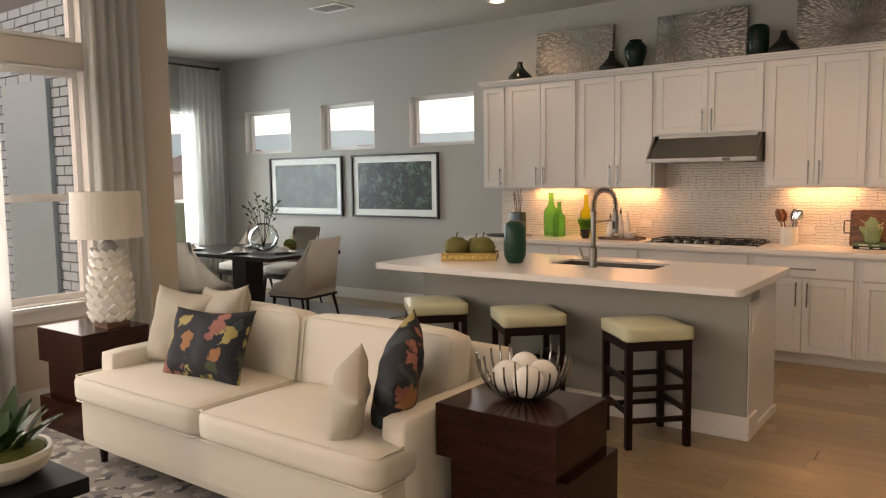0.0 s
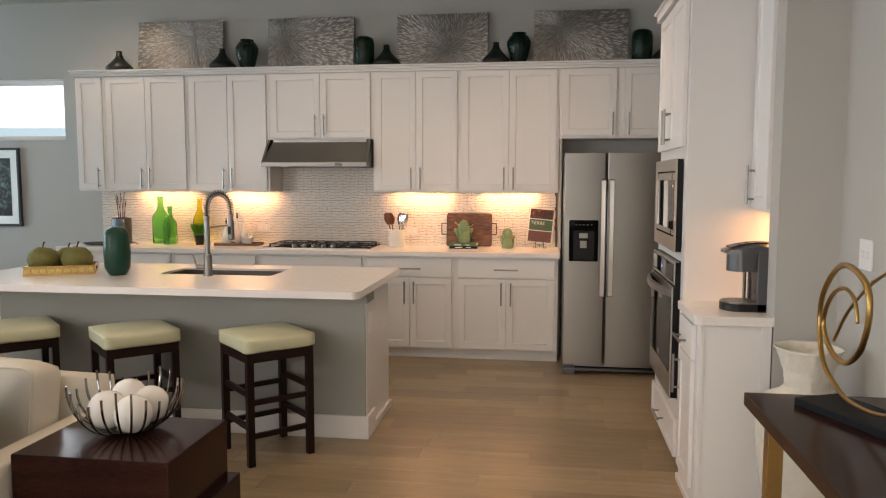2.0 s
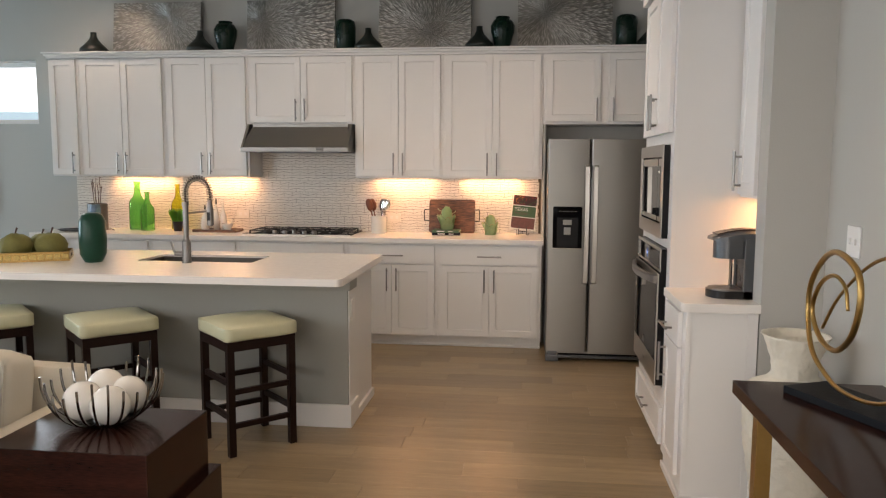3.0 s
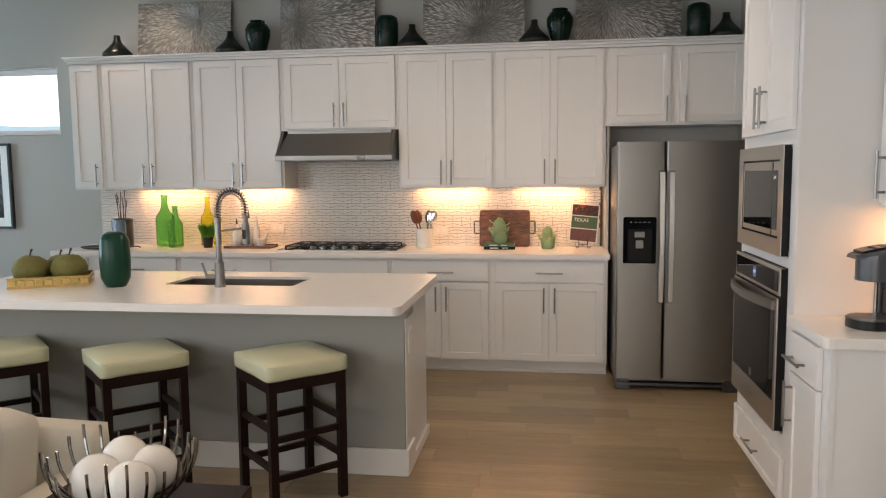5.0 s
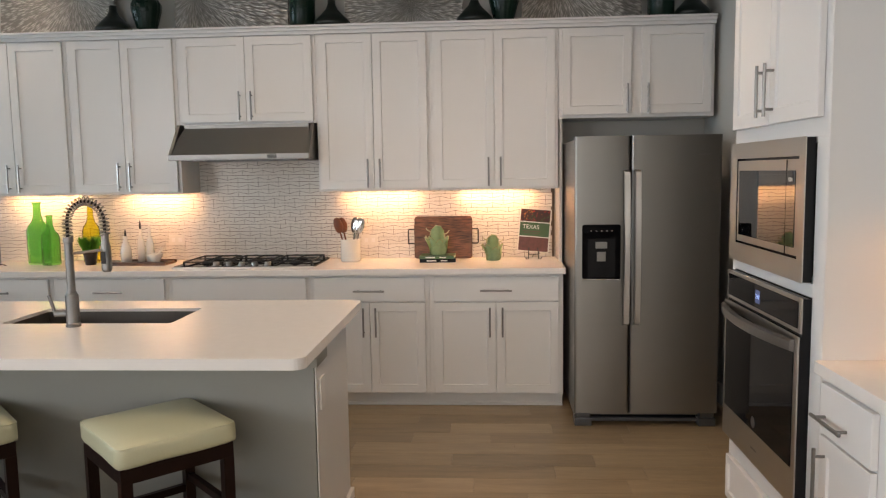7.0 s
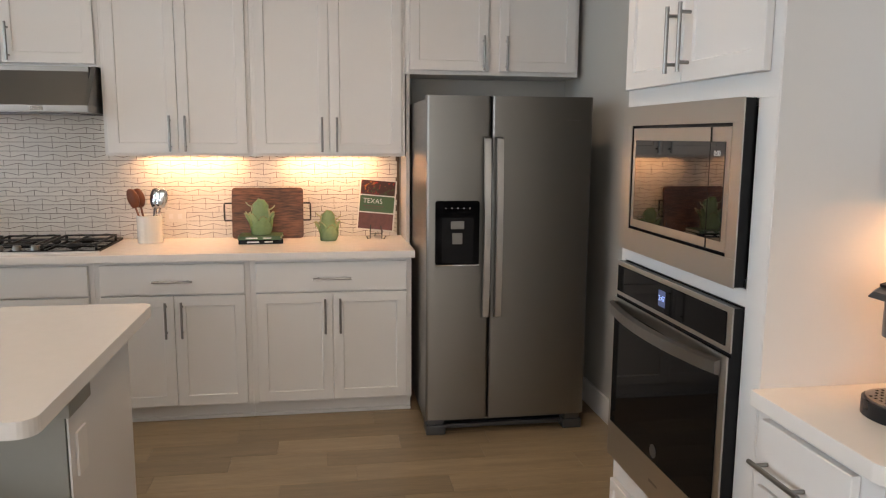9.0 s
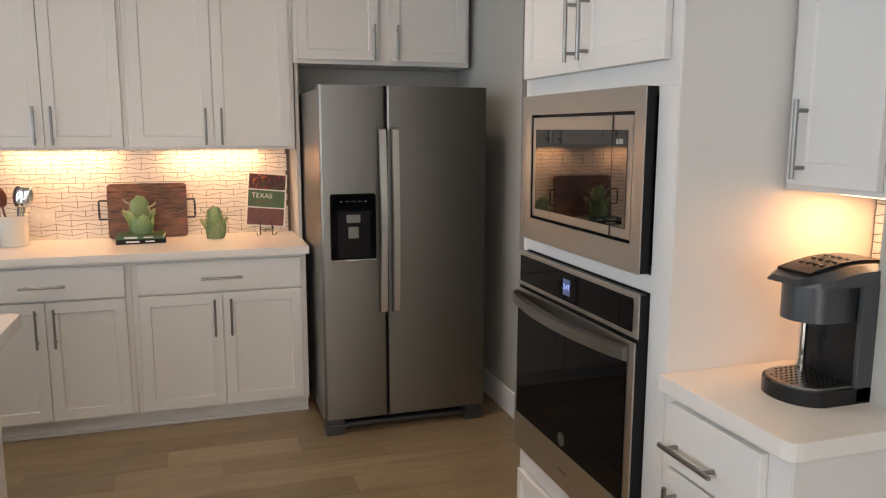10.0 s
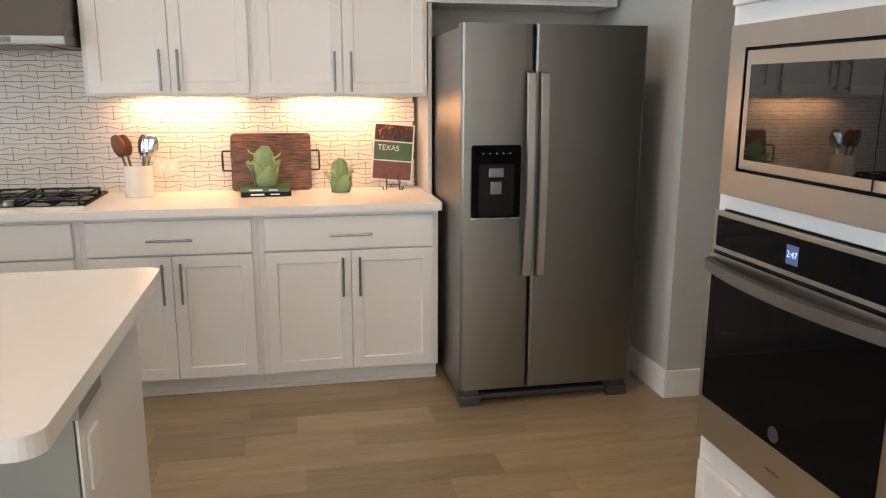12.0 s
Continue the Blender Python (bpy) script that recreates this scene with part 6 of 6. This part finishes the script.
VASES = [(-4.035, "a"), (-3.035, "a"), (-2.80, "b"), (-1.72, "c"), (-1.52, "a"), (-0.56, "a"), (-0.365, "b"), (0.66, "c"), (0.86, "a")]
for x, kind in VASES:
    if kind == "a":
        v_ = thing("squat_vase", (x, 7.02, CZ), "squat near-black green bottle vase on top of the cabinets", "vase", "cabinet-top vases")
        part("vase_body", lathe([(0, 0), (0.10, 0), (0.122, 0.012), (0.121, 0.04), (0.080, 0.082), (0.042, 0.122), (0.027, 0.155), (0.027, 0.188), (0.021, 0.188), (0.02, 0.16)], 36), "dark_vase", v_, smooth=True)
    else:
        v_ = thing("tall_green_vase", (x, 7.02, CZ), "fluted dark green glazed vase on top of the cabinets" if kind == "b" else "dark green cylinder vase on top of the cabinets", "vase", "cabinet-top vases")
        pr = [(0, 0), (0.055, 0), (0.062, 0.02), (0.095, 0.14), (0.098, 0.19), (0.075, 0.235), (0.055, 0.245), (0.06, 0.262), (0.052, 0.262), (0.05, 0.24)] if kind == "b" else [(0, 0), (0.075, 0), (0.085, 0.015), (0.088, 0.20), (0.080, 0.245), (0.055, 0.262), (0.048, 0.262), (0.045, 0.24)]
        part("vase_body", lathe(pr, 48, ribs=16 if kind == "b" else 0, rib=0.035), "green_vase", v_, smooth=True)

# framed prints
for x0, x1 in ((-8.16, -6.79), (-6.62, -5.255)):
    p_ = thing("framed_print", (x0, 7.249, 1.05), "black-framed forest photograph with a wide white mat on the grey wall", "framed picture", "framed prints")
    w, h, f = x1 - x0, 0.77, 0.022
    part("frame", boxes((0, w, -0.035, -0.001, 0, f), (0, w, -0.035, -0.001, h - f, h), (0, f, -0.035, -0.001, f, h - f), (w - f, w, -0.035, -0.001, f, h - f), bev=0.002), "frameblack", p_)
    part("mat_board", boxes((f, w - f, -0.012, -0.006, f, h - f)), "paper", p_)
    part("print", boxes((0.105, w - 0.105, -0.0145, -0.0125, 0.10, h - 0.10)), "forest", p_)
    g_ = part("glazing", boxes((f, w - f, -0.021, -0.0185, f, h - f)), "pane", p_)
    g_.visible_shadow = False

# ---- dining ----
dt = thing("dining_table", (-6.75, 5.65, 0), "dark wood dining table set with plates and a glass vase", "dining table")
part("tabletop", boxes((-0.95, 0.95, -0.50, 0.50, 0.71, 0.75), bev=0.004), "stoolwood", dt)
part("pedestal", boxes((-0.12, 0.12, -0.12, 0.12, 0.05, 0.709), (-0.45, 0.45, -0.30, 0.30, 0, 0.049), bev=0.005), "stoolwood", dt)


def dining_chair(place, rz, label):
    """Upholstered shell chair that faces +y before its turn."""
    c = thing("dining_chair", place, label, "chair", "dining chairs", rz)
    bm = bmesh.new()
    rows_ = []
    for i in range(9):
        u = i / 8
        z = 0.36 + 0.57 * u
        half = 0.265 - 0.035 * u
        yb = -0.25 - 0.10 * u
        wing = 0.46 * (1 - u) ** 1.6 + 0.04
        row = [(-half, yb + wing, z), (-half, yb + wing * 0.4, z), (-half, yb + 0.04, z), (-half + 0.04, yb, z), (0, yb - 0.015, z), (half - 0.04, yb, z), (half, yb + 0.04, z), (half, yb + wing * 0.4, z), (half, yb + wing, z)]
        rows_.append([bm.verts.new(p) for p in row])
    for a, b in zip(rows_, rows_[1:]):
        for k in range(8):
            bm.faces.new((a[k], a[k + 1], b[k + 1], b[k]))
    bmesh.ops.solidify(bm, geom=bm.faces[:], thickness=-0.035)
    bmesh.ops.recalc_face_normals(bm, faces=bm.faces[:])
    part("shell_back", bm, "chairfabric", c, smooth=True)
    part("seat", soft(0.46, 0.46, 0.11, r=0.04, puff=0.015, cuts=5, place=(0, -0.02, 0.435)), "chairfabric", c, smooth=True)
    part("seat_base", boxes((-0.24, 0.24, -0.26, 0.22, 0.335, 0.359), bev=0.003), "stoolwood", c)
    for x, y in ((-0.20, -0.24), (0.20, -0.24), (-0.20, 0.19), (0.20, 0.19)):
        part("leg", tube([(x, y, 0.335), (x * 1.25, y * 1.25 if y < 0 else y, 0.0)], 0.018, 8, taper=[1, 0.6]), "stoolwood", c)
    return c


ch = dining_chair((-5.72, 5.50, 0.012), 96, "taupe upholstered dining chair at the end of the table")
copy_thing(ch, pose(-6.50, 4.86, 0.012, 0, 0, 4))["label"] = "taupe upholstered dining chair with dark legs along the table"
copy_thing(ch, pose(-6.95, 6.42, 0.012, 0, 0, 178))["label"] = "taupe upholstered dining chair on the far side of the table"
copy_thing(ch, pose(-7.75, 6.38, 0.012, 0, 0, 182))["label"] = "taupe upholstered dining chair beside the tall window"
copy_thing(ch, pose(-7.35, 4.88, 0.012, 0, 0, -3))["label"] = "taupe upholstered dining chair on the near side of the table"
for x, y in ((-6.10, 5.60), (-6.95, 5.95), (-6.50, 5.32), (-7.35, 5.35)):
    p_ = thing("place_setting", (x, y, 0.75), "stacked white plates and a folded napkin on the dining table", "plates", "place settings")
    part("charger", lathe([(0, 0), (0.11, 0), (0.155, 0.012), (0.152, 0.015), (0.10, 0.005), (0, 0.005)], 28), "hammered", p_)
    part("plate", lathe([(0, 0.008), (0.08, 0.008), (0.12, 0.022), (0.117, 0.025), (0.08, 0.013), (0, 0.013)], 28), "ceramic", p_)
    part("bowl", lathe([(0, 0.014), (0.04, 0.014), (0.08, 0.045), (0.077, 0.047), (0.035, 0.02), (0, 0.02)], 28), "ceramic", p_)
    part("napkin", soft(0.10, 0.05, 0.04, r=0.015, cuts=4, place=(0, 0, 0.055)), "chairfabric", p_)
vs = thing("glass_vase", (-6.55, 5.72, 0.75), "round ribbed glass vase with leafy branches on the dining table", "vase")
part("bowl_glass", lathe([(0, 0), (0.07, 0), (0.14, 0.06), (0.165, 0.14), (0.14, 0.22), (0.07, 0.27), (0.065, 0.30), (0.055, 0.30), (0.062, 0.27), (0.13, 0.215), (0.155, 0.14), (0.13, 0.065), (0.06, 0.01), (0, 0.01)], 36, ribs=18, rib=0.02), "glass_clear", vs, smooth=True)
for k in range(7):
    a = k * 0.95
    tip = Vector((0.22 * math.cos(a) * (0.6 + 0.06 * k), 0.22 * math.sin(a) * 0.8, 0.48 + 0.05 * (k % 4)))
    br_ = part("branch", tube([(0, 0, 0.03), tip * 0.55 + Vector((0, 0, 0.1)), tip], 0.004, 5), "twig", vs)
    for i in range(7):
        q = tip * (0.62 + 0.06 * i)
        o = Vector((0.035 * math.cos(i * 2.1 + k), 0.035 * math.sin(i * 2.1 + k), 0.02))
        bm = bmesh.new()
        f_ = [bm.verts.new(p) for p in (q, q + o * 0.6 + Vector((0, 0, 0.018)), q + o * 1.5, q + o * 0.6 - Vector((0, 0, 0.016)))]
        bm.faces.new(f_)
        part("leaf", bm, "leaf", br_)
cd = thing("moss_bowl", (-6.28, 5.86, 0.75), "small bowl of moss balls beside the glass vase", "bowl")
part("dish", lathe([(0, 0), (0.05, 0), (0.09, 0.05), (0.087, 0.052), (0.04, 0.01), (0, 0.01)], 24), "goldmatte", cd)
part("moss_balls", lathe([(0, 0.02), (0.07, 0.045), (0.075, 0.08), (0.045, 0.12), (0, 0.13)], 16), "moss", cd)


# curtains: pleated sheets on rods
def curtain(place, rz, w, h, label, mat, folds=7, amp=0.035):
    c = thing("curtain", place, label, "curtain", "curtains", rz)
    bm = bmesh.new()
    nx, nz = folds * 10, 12
    g = []
    for j in range(nz + 1):
        v = j / nz
        row = []
        for i in range(nx + 1):
            u = i / nx
            a = amp * (1.0 - 0.25 * v) * math.sin(2 * math.pi * folds * u + 0.5 * math.sin(3 * v)) + 0.012 * noise.noise(Vector((u * 6, v * 3, 2)))
            row.append(bm.verts.new((w * u, a, h * v)))
        g.append(row)
    for j in range(nz):
        for i in range(nx):
            bm.faces.new((g[j][i], g[j][i + 1], g[j + 1][i + 1], g[j + 1][i]))
    bmesh.ops.solidify(bm, geom=bm.faces[:], thickness=0.003)
    part("cloth", bm, mat, c, smooth=True)
    return c


curtain((-5.09, 3.00, 0.01), 90, 0.42, 3.1, "full-length ivory curtain hanging in folds beside the living-room window", "curtain", folds=5)
curtain((-5.09, 2.05, 0.01), 90, 0.38, 3.1, "full-length sheer ivory curtain hanging by the living-room window", "curtain", folds=4)
curtain((-8.98, 6.42, 0.01), 90, 0.66, 3.06, "full-length pale curtain hanging in folds beside the dining window", "curtain", folds=7)
for x, y0, y1, z in ((-8.98, 4.0, 7.05, 3.09), (-5.09, -1.8, 3.55, 3.14)):
    r_ = thing("curtain_rod", (x, y0, z), "dark metal curtain rod with finials above a window", "curtain rod", "curtain rods")
    part("rod", tube([(0, 0, 0), (0, y1 - y0, 0)], 0.014, 10), "iron", r_)
    for y in (0, y1 - y0):
        part("finial", lathe([(0, -0.03), (0.024, -0.015), (0.028, 0), (0.024, 0.015), (0, 0.03)], 14, (0, y, 0)), "iron", r_)
    part("bracket", tube([(0, 0.5, 0), (-0.10, 0.5, 0)], 0.008, 8), "iron", r_)

# ceiling fittings
for cx, cy in CANS:
    c_ = thing("recessed_light", (cx, cy, H), "recessed can light with a white trim ring in the ceiling", "ceiling light", "recessed lights")
    part("trim_ring", lathe([(0.092, -0.001), (0.09, -0.008), (0.066, -0.010), (0.066, -0.001)], 28), "trim", c_)
    part("lens", lathe([(0.065, -0.0045), (0.065, -0.002)], 28), "can", c_)
vt = thing("ceiling_vent", (-5.38, 5.68, H), "white louvred air vent in the ceiling", "air vent", rz=0)
part("frame", boxes((-0.19, 0.19, -0.13, -0.10, -0.012, -0.001), (-0.19, 0.19, 0.10, 0.13, -0.012, -0.001), (-0.19, -0.16, -0.10, 0.10, -0.012, -0.001), (0.16, 0.19, -0.10, 0.10, -0.012, -0.001)), "trim", vt)
for k in range(7):
    part("slat", bm_turn(boxes((-0.159, 0.159, -0.011, 0.011, -0.001, 0.001)), Matrix.Translation((0, -0.085 + 0.028 * k, -0.011)) @ Matrix.Rotation(radians(25), 4, "X")), "trim", vt)

# ---- backsplash tiles ----
backing = structure(part("backsplash_grout", boxes((-4.40, -0.015, 7.2435, 7.2495, CT, 1.421), (-2.60, -1.60, 7.2435, 7.2495, 1.4215, 1.66)), "grout"))
nookback = structure(part("nook_grout", boxes((1.1925, 1.1995, 3.975, 4.27, CT, 1.37)), "grout"))
TWD, TROW, AMP, J = 0.15, 0.02535, 0.0085, 0.0013


def zig(x, shift=0.0):
    """The kinked joint's height offset along the wall."""
    u = ((x - shift) / TWD) % 1.0
    return AMP * (4 * abs(u - 0.5) - 1)


def tile_mesh(x0, x1, z0, z1, low, high, shift=0.0):
    """One tile between x0 and x1; low and high: whether that joint is kinked."""
    pts_ = [x0 + J]
    e = math.ceil((x0 - shift + 0.006) / (TWD / 2)) * (TWD / 2) + shift
    while e < x1 - 0.006:
        pts_.append(e)
        e += TWD / 2
    pts_.append(x1 - J)
    bot = [(x, z0 + J + (zig(x, shift) if low else 0)) for x in pts_]
    top = [(x, z1 - J + (zig(x, shift) if high else 0)) for x in pts_]
    return bot + top[::-1]


tiles_near, tiles_far = [], []
rt = random.Random(5)
for reg, (X0, X1, Z0, nrow) in enumerate(((-4.40, -0.03, CT, 20), (-2.60, -1.60, CT + 20 * TROW, 8))):
    for r in range(nrow):
        if r % 2 == 0:
            shift = rt.choice((0.0, 0.25, 0.5, 0.75)) * TWD
        z0, z1 = Z0 + r * TROW, Z0 + (r + 1) * TROW
        odd = bool(r % 2)
        x = (math.floor(X0 / TWD) - 1) * TWD + shift + (0.5 * TWD if odd else 0)
        while x < X1:
            a, b = max(X0, x), min(X1, x + TWD)
            if b - a > 0.012:
                o = tile_mesh(a, b, z0, z1, odd, not odd, shift)
                (tiles_near if a > -2.3 and reg == 0 else tiles_far).append(o)
            x += TWD


def tile_bm(outline, y, bm=None):
    bm = bm or bmesh.new()
    fr_ = [bm.verts.new((x, y - 0.0045, z)) for x, z in outline]
    bk_ = [bm.verts.new((x, y, z)) for x, z in outline]
    bm.faces.new(fr_)
    for i in range(len(outline)):
        j = (i + 1) % len(outline)
        bm.faces.new((fr_[j], fr_[i], bk_[i], bk_[j]))
    return bm


for o in tiles_near[:300]:
    part("tile", tile_bm(o, 7.2434), "tile", backing)
bm = bmesh.new()
for o in tiles_near[300:] + tiles_far:
    tile_bm(o, 7.2434, bm)
part("tile_field", bm, "tile", backing)["kind"] = "stuff"
for r in range(18):
    for c in range(4):
        y0 = 3.90 + TWD * c + (0.5 * TWD if r % 2 else 0)
        y1 = min(4.268, y0 + TWD)
        y0 = max(3.976, y0)
        if y1 - y0 > 0.012:
            o = tile_mesh(y0, y1, CT + r * TROW, CT + (r + 1) * TROW, bool(r % 2), not r % 2, 0.0)
            part("tile", bm_turn(tile_bm(o, 0.0), Matrix.Translation((1.1924, 0, 0)) @ Matrix.Rotation(radians(-90), 4, "Z") @ Matrix.Scale(-1, 4, (1, 0, 0))), "tile", nookback)

# ---- floor boards ----
floor = structure(part("floor", boxes((-9.1, 3.1, -3.75, 7.25, -0.15, -0.0035)), "subfloor"))
PW = 0.165
rf = random.Random(11)
near, far = [], []
y = -3.74
while y < 7.25:
    x = -9.1 - rf.uniform(0, 1.2)
    while x < 3.1:
        L = rf.choice((0.45, 0.6, 0.75, 0.9, 1.05, 1.2))
        a, b = max(-9.1, x), min(3.1, x + L)
        if b - a > 0.03:
            box_ = (a + 0.0006, b - 0.0006, y + 0.0005, y + PW - 0.0005, -0.003, 0.0)
            (near if (a < 1.25 and b > -2.3 and 2.4 < y < 6.7) else far).append(box_)
        x += L
    y += PW


def plank(bm, b):
    x0, x1, y0, y1, z0, z1 = b
    e = 0.0009
    lo = [bm.verts.new(p) for p in ((x0, y0, z0), (x1, y0, z0), (x1, y1, z0), (x0, y1, z0))]
    mid = [bm.verts.new(p) for p in ((x0, y0, z1 - e), (x1, y0, z1 - e), (x1, y1, z1 - e), (x0, y1, z1 - e))]
    hi = [bm.verts.new(p) for p in ((x0 + e, y0 + e, z1), (x1 - e, y0 + e, z1), (x1 - e, y1 - e, z1), (x0 + e, y1 - e, z1))]
    for a, c in ((lo, mid), (mid, hi)):
        for i in range(4):
            j = (i + 1) % 4
            bm.faces.new((a[i], a[j], c[j], c[i]))
    bm.faces.new(hi)
    return bm


for b in near[:300]:
    part("floor_board", plank(bmesh.new(), b), "plank", floor)
bm = bmesh.new()
for b in near[300:] + far:
    plank(bm, b)
part("floor_boards", bm, "plank", floor)["kind"] = "stuff"
